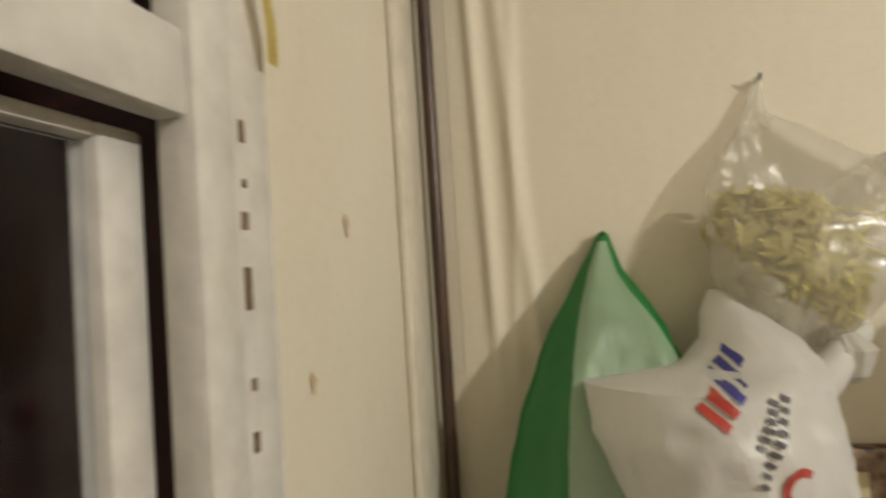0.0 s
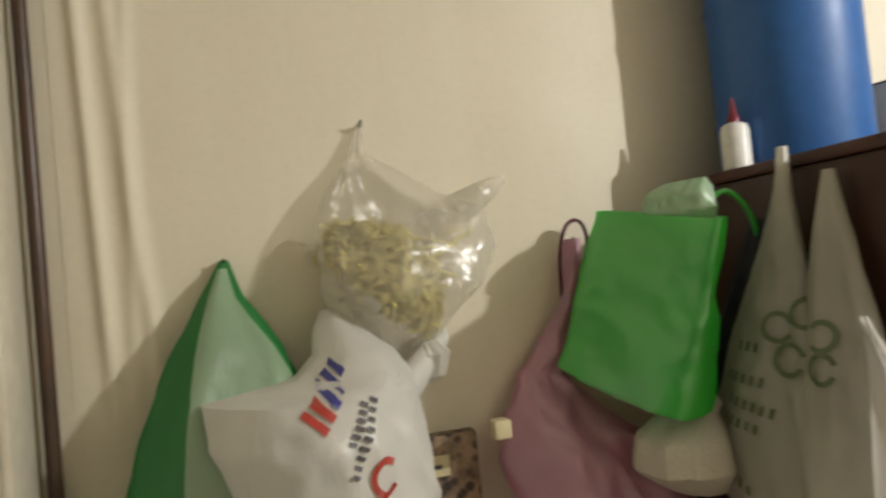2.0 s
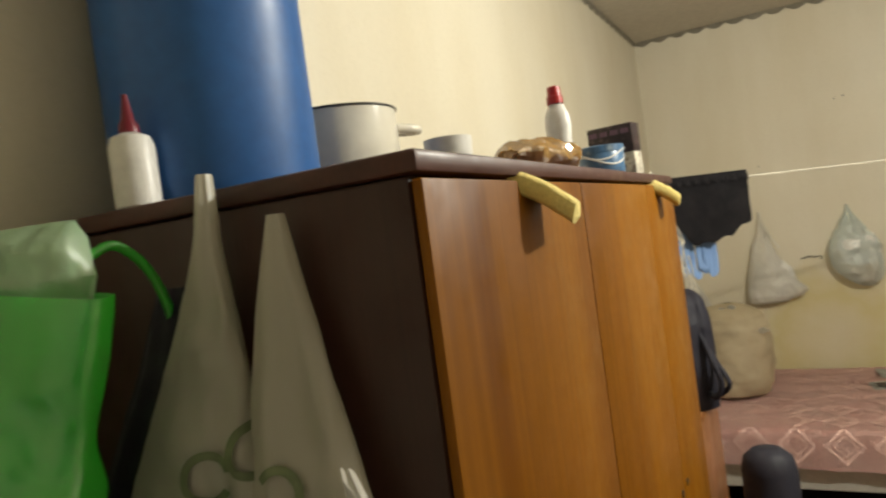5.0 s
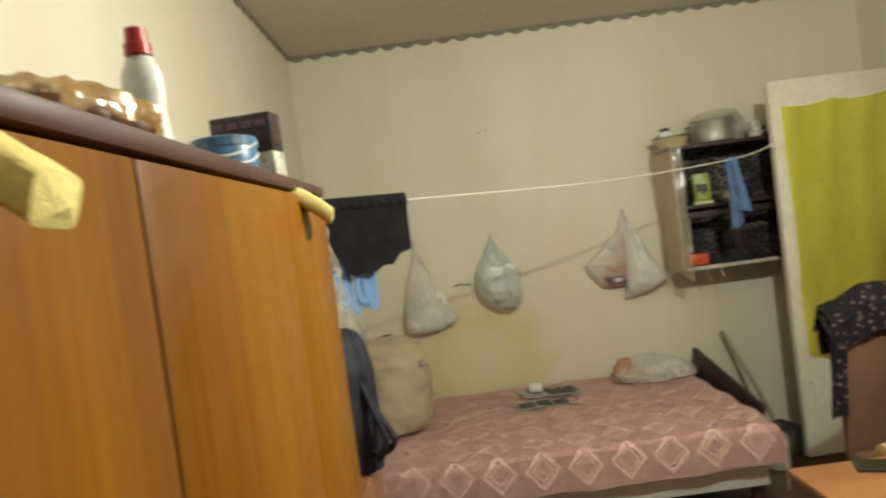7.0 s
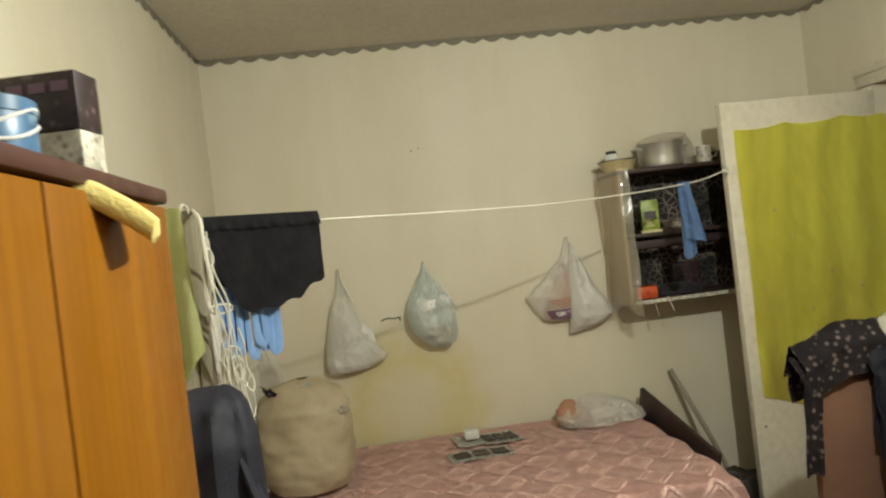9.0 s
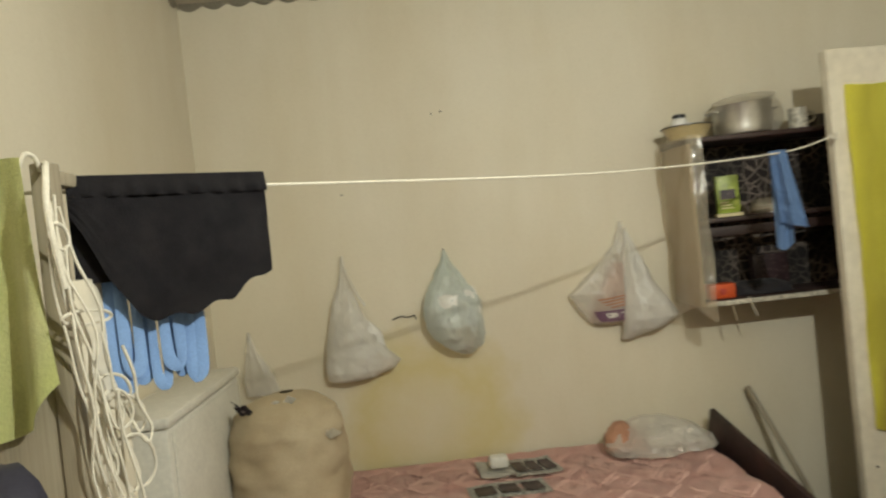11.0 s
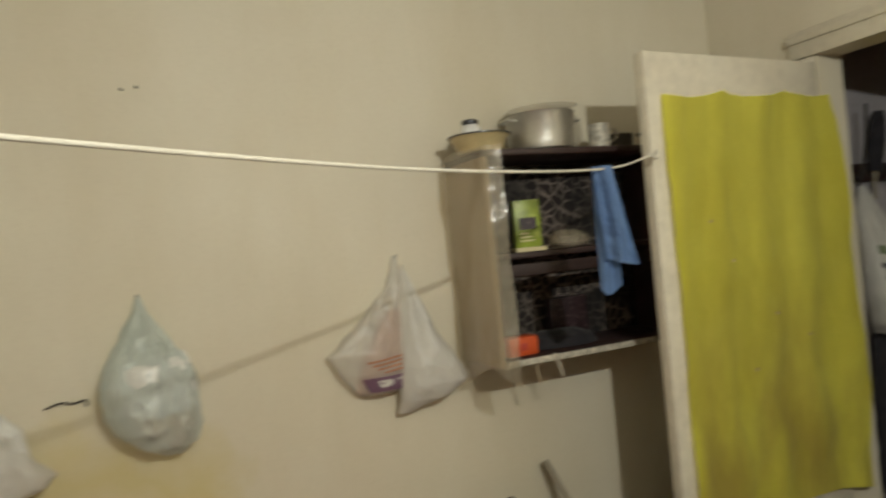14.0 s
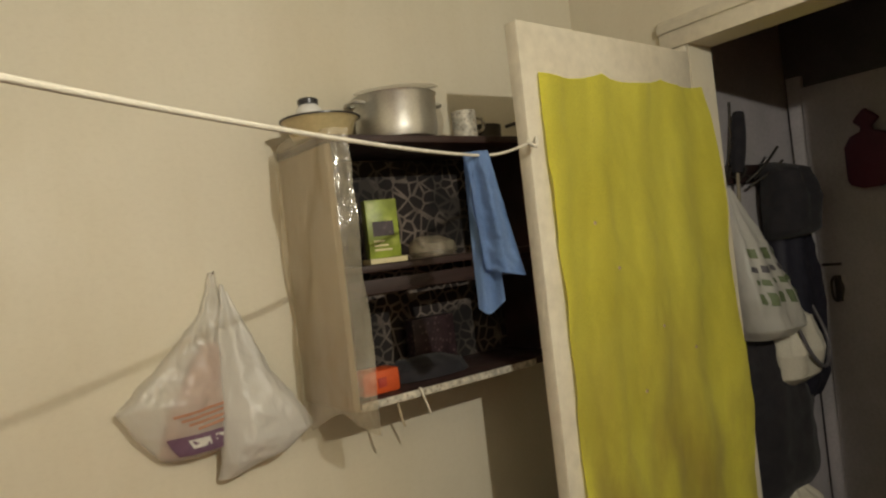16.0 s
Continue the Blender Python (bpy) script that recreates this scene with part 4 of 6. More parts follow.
# white carrier, its mouth open, stuffed
t, b = carrier("white_carrier", "stuffed white carrier bag with a red and blue print", (0.07, -0.362, 1.468), NORTH, EAST,
               [(0, -0.008, 0.012, 0.03), (0.025, -0.022, 0.040, 0.07), (0.055, -0.028, 0.075, 0.12), (0.078, -0.055, 0.088, 0.16), (0.090, -0.165, 0.090, 0.205), (0.14, -0.160, 0.098, 0.23), (0.22, -0.125, 0.105, 0.235), (0.32, -0.085, 0.10, 0.22), (0.46, -0.06, 0.07, 0.16), (0.50, -0.03, 0.05, 0.08)],
               M["white_film"], nail=False, seed=2.5, pleats=3, crinkle=0.019)
part("handle", tube([(0.17, -0.290, 1.355), (0.15, -0.262, 1.370), (0.12, -0.235, 1.392), (0.09, -0.205, 1.412), (0.02, -0.20, 1.42)], 0.016, 10, taper=lambda u: 1.5 - 0.9 * u), M["white_film"], t, "stretched white handle loop")


for i in range(5):
    s = i / 4
    size = 1.12 - 0.10 * i
    part("print_block", b.patch((-0.045 + 0.037 * s, 0.107 - 0.043 * s), (0.0062, -0.0068), (0.020 * size, 0.018 * size)), M["ink_red" if i < 2 else "ink_blue"], t, "bold red and blue print")
for row, (n, p, q) in enumerate(((6, (-0.009, 0.132), (0.008, 0.096)), (9, (-0.010, 0.164), (0.020, 0.094)))):
    for i in range(n):
        s = i / (n - 1)
        part("print_bar", b.patch((p[0] + (q[0] - p[0]) * s, p[1] + (q[1] - p[1]) * s), (0.0024, -0.0042), (0.0075, 0.0045)), M["ink_dark"], t)
part("print_block", b.loop((0.022, 0.172), 0.017, 0.006, 0.6, 5.4, 1.25), M["ink_red"], t, "curved red print")
part("filling", Bag((0.10, -0.40, 1.30), NORTH, EAST, [(0, -0.03, 0.03, 0.04), (0.06, -0.09, 0.085, 0.15), (0.2, -0.07, 0.08, 0.17), (0.30, -0.02, 0.03, 0.05)], seed=3, crinkle=0.01).mesh(30, 24), M["beige"], t, "beige bundle showing through")

placed(t, (0.030, -0.549, 1.439), 1.18)

# clear bag of dried herbs
t, b = carrier("herb_bag", "clear plastic bag of yellow-green dried herbs on a nail", (0, -0.291, 1.728), NORTH, EAST,
               [(0, -0.004, 0.004, 0.010), (0.05, -0.022, 0.008, 0.03), (0.10, -0.062, 0.085, 0.06), (0.14, -0.078, 0.165, 0.09), (0.20, -0.084, 0.170, 0.12), (0.25, -0.078, 0.140, 0.125), (0.30, -0.035, 0.090, 0.10), (0.335, 0.015, 0.062, 0.06), (0.352, 0.030, 0.052, 0.03)],
               M["herb_film"], seed=4.0, pleats=6, crinkle=0.010)
part("knot", Bag((0.05, -0.235, 1.412), NORTH, EAST, [(0, -0.01, 0.012, 0.02), (0.02, -0.018, 0.03, 0.05), (0.05, -0.012, 0.02, 0.04), (0.06, -0.004, 0.008, 0.02)], seed=5, crinkle=0.006).mesh(24, 12), M["milky_film"], t, "knotted corner")
part("corner", tube([(0.03, -0.16, 1.59), (0.035, -0.12, 1.612), (0.02, -0.09, 1.628), (0.012, -0.075, 1.632)], 0.020, 10, taper=lambda u: 1.3 - 1.1 * u), M["herb_film"], t, "twisted clear corner")
rng = random.Random(4)
herbs = bmesh.new()
for k in range(2400):
    s, q = rng.random(), rng.random()
    if q > 0.50 + 0.6 * s or (s > 0.75 and q < 0.25):
        continue
    c = b.on(-0.058 + 0.122 * s + 0.008 * rng.gauss(0, 1), 0.150 + 0.120 * q + 0.030 * s + 0.006 * rng.gauss(0, 1), -0.006 - 0.035 * rng.random())
    d = Vector((rng.gauss(0, 0.2), rng.gauss(0.5, 0.6), rng.gauss(-0.4, 0.7))).normalized()
    n = d.cross(Vector((1, rng.gauss(0, 0.4), rng.gauss(0, 0.4)))).normalized() * rng.uniform(0.002, 0.006)
    l = d * rng.uniform(0.006, 0.018)
    herbs.faces.new([herbs.verts.new(p) for p in (c - l, c + n, c + l, c - n)])
for k in range(12):
    c = Vector((0.075 + 0.03 * rng.random(), -0.325 + 0.10 * rng.random(), 1.50 + 0.07 * rng.random()))
    d = Vector((0.01, rng.uniform(0.01, 0.04), rng.uniform(-0.03, 0.02)))
    tube([c, c + d * 0.6 + Vector((0.004, 0, 0)), c + d * 1.3], rng.uniform(0.0015, 0.0035), 6, bm=herbs, steps=3)
part("herb_filling", herbs, M["herb"], t, "dried yellow-green stalks and leaves")
part("stalk", tube([(0.10, -0.285, 1.475), (0.105, -0.24, 1.512), (0.09, -0.19, 1.54), (0.07, -0.155, 1.555)], 0.006, 8, taper=lambda u: 1 - 0.5 * u), M["herb"], t)
part("stalk", tube([(0.10, -0.235, 1.50), (0.105, -0.232, 1.45), (0.08, -0.236, 1.415)], 0.005, 8), M["herb"], t)

placed(t, (0, -0.461, 1.750), 1.18)

# patterned carton fixed to the wall
card = thing("patterned_box", (0, -0.21, 1.10), "small brown patterned carton with a cream label on the wall", "box")
part("body", box(0.001, 0.030, -0.283, -0.150, 1.02, 1.262, 0.002), M["card_print"], card)
part("label", box(0.0305, 0.032, -0.236, -0.196, 1.205, 1.235, 0), M["label"], card, "cream label with a dark bar")
part("print_bar", box(0.0322, 0.0332, -0.224, -0.208, 1.216, 1.222, 0), M["ink_dark"], card)

placed(card, (0, -0.380, 1.0145), 1.17)

# pink bag with a dark cord loop
t, b = carrier("pink_bag", "pink plastic bag hanging by a dark cord loop", (0.004, 0.005, 1.53), NORTH, EAST,
               [(0, -0.008, 0.016, 0.02), (0.10, -0.030, 0.012, 0.03), (0.20, -0.115, -0.045, 0.05), (0.26, -0.155, 0.01, 0.08), (0.31, -0.165, 0.08, 0.11), (0.40, -0.14, 0.13, 0.14), (0.55, -0.06, 0.17, 0.15), (0.60, -0.02, 0.12, 0.1)],
               M["pink_film"], seed=6.0, pleats=6, crinkle=0.022)
part("cord_loop", tube([(0.02, -0.02, 1.42), (0.03, -0.022, 1.50), (0.035, -0.012, 1.545), (0.035, 0.008, 1.558), (0.03, 0.026, 1.54), (0.025, 0.028, 1.49), (0.02, 0.02, 1.43)], 0.003, 8), M["rubber"], t, "dark purple cord loop")
part("tag", box(0.080, 0.105, -0.180, -0.155, 1.262, 1.288, 0.003, turn=Matrix.Identity(4)), M["label"], t, "small cream tag")


placed(t, (0.004, -0.088, 1.520), 1.18)

# bright green shopping bag, full
green = thing("green_shopping_bag", (0.25, 0.06, 1.34), "bright green plastic bag stuffed full, hanging on the wardrobe's side", "bag", "hanging bags")


G_TL, G_TR, G_BL, G_BR = Vector((0.075, -0.065, 1.564)), Vector((0.310, 0.010, 1.522)), Vector((0.085, -0.183, 1.297)), Vector((0.285, -0.070, 1.215))
G_IN = Vector((-0.40, 0.91, 0.05))


def green_bag(u, v):
    """A full flat bag: its front face between four corners, its back rounded."""
    a = 6.28319 * u
    c, s = math.cos(a), math.sin(a)
    c, s = math.copysign(abs(c) ** 0.38, c), math.copysign(abs(s) ** 0.55, s)
    k = 0.5 + 0.5 * c
    p = G_TL.lerp(G_TR, k).lerp(G_BL.lerp(G_BR, k), v) + G_IN * (0.5 + 0.5 * s) * (0.030 + 0.075 * v)
    if v > 0.97:
        p = p.lerp(G_BL.lerp(G_BR, 0.5) + G_IN * 0.05, 0.30)
    w = rough_of(p, 7, 0.010, 8) + 0.026 * (0.3 - abs(noise.noise(Vector((p.x * 5, p.y * 5, p.z * 11 + 4 * p.x))))) + 0.007 * (0.3 - abs(noise.noise(p * 19)))
    w += 0.012 * math.sin(4 * k + 5 * v) * (1 - v) * v
    return p - G_IN * w * (-s) + Vector((c, 0.3 * c, 0)) * w * 0.4


bm = sheet(green_bag, 84, 60)
bmesh.ops.remove_doubles(bm, verts=bm.verts, dist=0.0004)
part("film", bm, M["green_film"], green)
part("handle", tube([(0.245, 0.025, 1.540), (0.252, 0.055, 1.562), (0.256, 0.075, 1.566), (0.258, 0.100, 1.545), (0.255, 0.120, 1.51), (0.25, 0.135, 1.46)], 0.0045, 10), M["green_film"], green, "bunched green handle")
part("filling", Bag((0.205, 0.040, 1.592), (0.95, 0.30, 0), (0.30, -0.95, 0), [(0, -0.035, 0.045, 0.02), (0.014, -0.060, 0.060, 0.045), (0.05, -0.075, 0.07, 0.05), (0.10, -0.05, 0.05, 0.03)], seed=9, crinkle=0.034, pleats=11).mesh(60, 24), M["mint_film"], green, "crumpled pale film at the mouth")
bundle_t = thing("cloth_bundle", (0.20, 0.03, 1.12), "small cream cloth bundle below the green bag", "bundle")
part("cloth", Bag((0.175, 0.045, 1.235), (0.9, 0.4, 0), (0.4, -0.9, 0), [(0, -0.03, 0.03, 0.05), (0.05, -0.075, 0.07, 0.13), (0.10, -0.085, 0.08, 0.14), (0.14, -0.05, 0.05, 0.08)], seed=10, crinkle=0.010).mesh(36, 20), M["cream_cloth"], bundle_t)
part("knot", Bag((0.195, 0.050, 1.245), (0.9, 0.4, 0), (0.4, -0.9, 0), [(0, -0.010, 0.012, 0.015), (0.014, -0.026, 0.028, 0.036), (0.036, -0.014, 0.016, 0.024)], seed=10.5, crinkle=0.006).mesh(24, 12), M["cream_cloth"], bundle_t)
navy = thing("navy_bag", (0.20, 0.10, 0.75), "dark navy bag hanging low beside the wardrobe", "bag", "hanging bags")
part("body", Bag((0.25, 0.143, 1.52), EAST, SOUTH, [(0, -0.02, 0.02, 0.01), (0.10, -0.06, 0.05, 0.03), (0.28, -0.17, 0.05, 0.05), (0.40, -0.22, 0.06, 0.09), (0.62, -0.24, 0.10, 0.12), (0.72, -0.16, 0.08, 0.07)], seed=11, crinkle=0.014).mesh(48, 36), M["navy"], navy)

# two carriers hung over the wardrobe's top edge, its shade put into their grey
t, b1 = carrier("shaded_carrier", "carrier bag with a faded green print, greyed as in the wardrobe's shade, hung on the wardrobe", (0.355, 0.139, 1.622), EAST, SOUTH,
                [(0, -0.005, 0.005, 0.012), (0.05, -0.011, 0.008, 0.018), (0.13, -0.044, 0.024, 0.03), (0.22, -0.082, 0.045, 0.05), (0.32, -0.122, 0.06, 0.07), (0.39, -0.140, 0.07, 0.08), (0.435, -0.085, 0.07, 0.075), (0.465, -0.030, 0.06, 0.05), (0.475, -0.02, 0.04, 0.02)],
                M["shaded_film"], nail=False, seed=12.0, pleats=5, crinkle=0.012)
for a_, d_, rad in ((0.008, 0.206, 0.019), (0.040, 0.190, 0.019), (0.022, 0.242, 0.020)):
    part("print_ring", b1.loop((a_, d_), rad, 0.006, 0.5, 6.0), M["ink_green"], t, "faded green looped print")
for a_, d_, n, lean in ((-0.042, 0.228, 3, 0.1), (-0.056, 0.262, 5, 0.15), (-0.052, 0.290, 6, 0.2), (-0.060, 0.312, 5, 0.2), (-0.082, 0.360, 6, 0.55)):
    for i in range(n):
        part("print_bar", b1.patch((a_ + 0.0115 * i, d_ + 0.0115 * i * lean), (0.0055, 0.0055 * lean), (-0.002, 0.011)), M["ink_green"], t)
placed(t, (0.322, 0.139, 1.622), 1.30)
t, b2 = carrier("shaded_carrier", "large carrier bag, greyed as in shade, bulging past the wardrobe's front edge", (0.426, 0.136, 1.584), EAST, SOUTH,
                [(0, -0.006, 0.006, 0.012), (0.06, -0.018, 0.022, 0.025), (0.16, -0.034, 0.050, 0.04), (0.26, -0.046, 0.082, 0.06), (0.34, -0.052, 0.110, 0.075), (0.41, -0.06, 0.13, 0.085), (0.50, -0.06, 0.14, 0.09), (0.64, -0.08, 0.14, 0.11), (0.68, -0.05, 0.06, 0.06)],
                M["shaded_film"], nail=False, seed=13.0, pleats=5, crinkle=0.013)
for a_, d_, a0, a1 in ((0.008, 0.178, -2.6, 2.4), (0.010, 0.212, 0.4, 5.9)):
    part("print_ring", b2.loop((a_, d_), 0.018, 0.006, a0, a1), M["ink_green"], t, "faded green looped print")
# the lit part past the front edge gets the white film instead
part("loose_flap", sheet(lambda u, v: Vector((0.500 + 0.030 * v + u * (0.008 + 0.160 * v ** 1.2), 0.068 - 0.03 * v - 0.02 * u * v + 0.012 * math.sin(11 * u + 2 + 3 * v) * (0.3 + 0.7 * v), 1.425 - 0.165 * v + 0.030 * u * v + 0.008 * math.sin(9 * u + 5 * v))), 22, 26, thick=0.0015), M["white_film"], t, "flap sticking out, white as the lit part of the bag")

placed(t, (0.402, 0.138, 1.574), 1.28)

# yellow foam strip by the window
strip = thing("foam_strip", (0.56, Y0, 1.7), "old yellow foam strip hanging loose by the window", "foam strip")
part("strip", sheet(lambda u, v: Vector((0.602 - 0.050 * v + 0.020 * u, Y0 + 0.010 + 0.014 * math.sin(2.6 * v), 1.80 - 0.125 * v)), 4, 16, thick=0.008), M["foam"], strip)


# ridged wallpaper beside the pipe, added so its shape forms the bright light streaks
def bulge(u, v):
    y = Y0 + 0.055 + 0.20 * u
    edge = min(1, 8 * u) * min(1, 8 * (1 - u)) * min(1, 5 * (1 - v)) * min(1, 5 * v)
    ridge = math.exp(-((u - 0.18 - 0.12 * v) / 0.06) ** 2) + 0.8 * math.exp(-((u - 0.42 - 0.28 * v * v) / 0.07) ** 2) + 0.5 * math.exp(-((u - 0.62 + 0.2 * v) / 0.06) ** 2)
    return Vector((0.0012 + 0.011 * edge * ridge, y, 2.20 - 0.95 * v))


solo("trim_wallpaper", sheet(bulge, 60, 40), M["paper"], "ridged strip of wallpaper beside the pipe, shaped to form bright light streaks", "trim", kind="structure")


for x, z, s in ((0.365, 1.549, 0.012), (0.479, 1.389, 0.011)):
    spot = bmesh.new()
    ring_ = [spot.verts.new((x + s * (0.6 + 0.3 * math.sin(3 * a)) * math.cos(a), Y0 + 0.0012, z + s * (0.9 + 0.3 * math.cos(2 * a + x * 9)) * math.sin(a))) for a in np.linspace(0, 6.0, 14)]
    spot.faces.new(ring_)
    solo("torn_spot", spot, M["beige"], "small torn brownish spot in the wallpaper", "trim", kind="structure")

# ---- the far end of the room: line, cloths, cords ----
LINE = [Vector((0.28, 2.318, 1.616)), Vector((0.62, 2.505, 1.610)), Vector((1.5, 3.038, 1.600)), Vector((2.27, 3.52, 1.641)), Vector((2.535, 3.625, 1.690))]
line = thing("clothes_line", LINE[0], "white clothes line stretched across the room", "rope")
part("rope", tube(LINE, 0.0034, 10, steps=16), M["cord"], line)
part("knot", tube([LINE[4] + Vector((-0.015, -0.004, 0.004)), LINE[4] + Vector((0.0, -0.02, -0.012)), LINE[4] + Vector((0.014, -0.01, 0.012)), LINE[4] + Vector((0.01, 0.0, -0.006))], 0.005, 8), M["cord"], line)
DIR = (LINE[1] - LINE[0]).normalized()
OFF = Vector((DIR.y, -DIR.x, 0))


def over_line(start, along_, width, front, back, amp, seed, wave=14.0, hem=lambda u: 0.0, pinch=0.0, radius=0.008):
    """A cloth hung over the line: front and back lengths, with folds that deepen downwards."""
    def f(u, v):
        s = v * (front + back) - back
        top = start + along_ * (width * u)
        out = Vector((along_.y, -along_.x, 0)).normalized()
        drop = abs(s)
        side = 1 if s > 0 else -1
        low = (drop - hem(u) * (drop / front if s > 0 else 0))
        k = min(1, drop / 0.012)
        fold = amp * min(1, drop / (0.6 * front)) * math.sin(wave * u + seed + 1.5 * drop) + rough_of((u * width, drop, seed), 12, amp * 0.6, seed)
        centre = 1 - pinch * (1 - min(1, drop / front))
        top = start + along_ * (width * (0.5 + (u - 0.5) * centre))
        return top + out * (side * radius * k + fold * k) + Vector((0, 0, radius * 1.2 * (1 - k) - low))
    return f


shorts = thing("black_shorts", LINE[0], "black cotton shorts hung over the line", "shorts")
S0 = LINE[0] + DIR * 0.075 + Vector((0, 0, 0.006))
part("cloth", sheet(over_line(S0, DIR, 0.345, 0.215, 0.17, 0.007, 1.0, 9, radius=0.013, hem=lambda u: 0.022 * math.sin(5.5 * u + 2.6) - 0.02 * u + 0.040 * max(0, u - 0.75) / 0.25 + 0.005 * math.sin(31 * u) + 0.15 * max(0, 1 - u / 0.28) ** 1.1), 70, 60, thick=0.002), M["black_cloth"], shorts)
part("waistband", sheet(over_line(S0 + Vector((0, 0, 0.002)), DIR, 0.349, 0.020, 0.018, 0.004, 2.0, 60, radius=0.0185), 80, 10, thick=0.002), M["black_cloth"], shorts, "gathered black waistband")
under = thing("blue_cloth", LINE[0] + DIR * 0.15, "light blue cloth straps hanging in loops below the black shorts", "cloth")


for k in range(8):
    along_, low_, half = 0.036 + 0.0225 * k, 0.345 + 0.018 * math.sin(2.1 * k), 0.0085 + 0.002 * (k % 3)
    back_ = -0.044 + 0.009 * (k % 3)
    legs = []
    for a in np.linspace(-1, 1, 13):
        drop = low_ * (1 - abs(a) ** 5) if abs(a) > 0.55 else low_ * (0.95 + 0.05 * (1 - (a / 0.55) ** 2))
        legs.append(S0 + DIR * (along_ + 0.010 * math.sin(1.7 * k) * (1 - abs(a)) + half * max(-1, min(1, 1.7 * a))) + OFF * back_ + Vector((0, 0, -0.012 - drop)))
    strap = tube(legs, 0.0105, 10, steps=5, taper=lambda u: 1 + 0.22 * math.sin(9 * u + k))
    for vert in strap.verts:
        vert.co -= OFF * (((vert.co - S0).dot(OFF) - back_) * 0.78)
    part("strap", strap, M["blue_cloth"], under, "doubled light blue strap")


shirt = thing("blue_shirt", LINE[3], "light blue shirt sleeve hung over the line by the cupboard", "shirt")
SIDE, FRONT = Vector((0.83, -0.56, 0)), Vector((-0.56, -0.83, 0))


def shirt_panel(u, v):
    """The front half, slung to one side and narrow where it lies over the line."""
    over = 0.010 * math.cos(min(1, 9 * v) * 1.5708)
    fold = 0.010 * math.sin(9 * u + 1.5 + 2 * v) * min(1, 3 * v) + rough_of((u * 0.3, v, 2), 9, 0.006, 3)
    return LINE[3] + SIDE * ((u - 0.5) * (0.052 + 0.034 * v) - 0.006 + 0.034 * v) + FRONT * (0.012 * min(1, 9 * v) + fold) + Vector((0, 0, over - (0.250 + 0.022 * u) * v))


def shirt_sleeve(u, v):
    fold = 0.008 * math.sin(8 * u + 3 * v) * min(1, 3 * v)
    return LINE[3] + SIDE * ((u - 0.5) * (0.046 + 0.014 * v) - 0.012 + 0.004 * v) - FRONT * (0.012 * min(1, 9 * v) + fold) + Vector((0, 0, 0.010 * (1 - min(1, 9 * v)) - (0.335 + 0.015 * math.sin(4 * u)) * v))


part("cloth", sheet(shirt_panel, 30, 60, thick=0.002), M["blue_cloth"], shirt)
part("sleeve", sheet(shirt_sleeve, 24, 50, thick=0.002), M["blue_cloth"], shirt)
part("collar", sheet(lambda u, v: LINE[3] + SIDE * (-0.016 + 0.006 * v - 0.045 * v * (1 - u) * (1.4 - v)) + FRONT * (0.004 + 0.006 * math.sin(5 * u)) + Vector((0, 0, -0.02 - 0.20 * v + 0.10 * v * (1 - u) * v)), 14, 30, thick=0.002), M["blue_cloth"], shirt)
part("cuff", sheet(lambda u, v: shirt_panel(0.02 + 0.96 * u, 0.955 + 0.05 * v) + FRONT * 0.004, 24, 6, thick=0.003), M["blue_cloth"], shirt, "folded hem")

# grey locker with the cords, the towel and the backpack
locker = thing("grey_cabinet", (0.05, 2.10, 0), "narrow grey weathered cabinet behind the hanging cords", "cabinet")
part("post", box(0.335, 0.368, 2.265, 2.30, 0, 1.655, 0.004), M["grey_wood"], locker)
part("side_panel", box(0.01, 0.334, 2.27, 2.292, 0, 1.30, 0.004), M["grey_wood"], locker)
part("front_panel", box(0.345, 0.365, 2.301, 2.46, 0, 1.46, 0.004), M["white_paint"], locker)
part("top_board", box(0.01, 0.344, 2.293, 2.46, 1.28, 1.30, 0.004), M["grey_wood"], locker)
part("arm", box(0.32, 0.365, 2.301, 2.36, 1.62, 1.645, 0.004), M["grey_wood"], locker)

towel = thing("lime_towel", (0.42, 1.95, 1.6), "pale lime towel hanging from the grey post", "towel")


def towel_f(u, v):
    x = 0.185 + 0.158 * u + 0.02 * v * u
    y = 2.235 + 0.01 * (1 - u) + 0.016 * math.sin(11 * u + 1.5 * v) * (0.4 + v)
    z = 1.672 - 0.012 * u - v * (0.42 + 0.03 * math.sin(4 * u)) * (1 - 0.10 * max(0, u - 0.7) / 0.3)
    return Vector((x, y, z))


part("cloth", sheet(towel_f, 40, 50, thick=0.006), M["lime_cloth"], towel)
part("loop", tube([(0.335, 2.235, 1.64), (0.345, 2.24, 1.665), (0.352, 2.255, 1.662), (0.355, 2.264, 1.64)], 0.004, 8), M["cream_cloth"], towel)

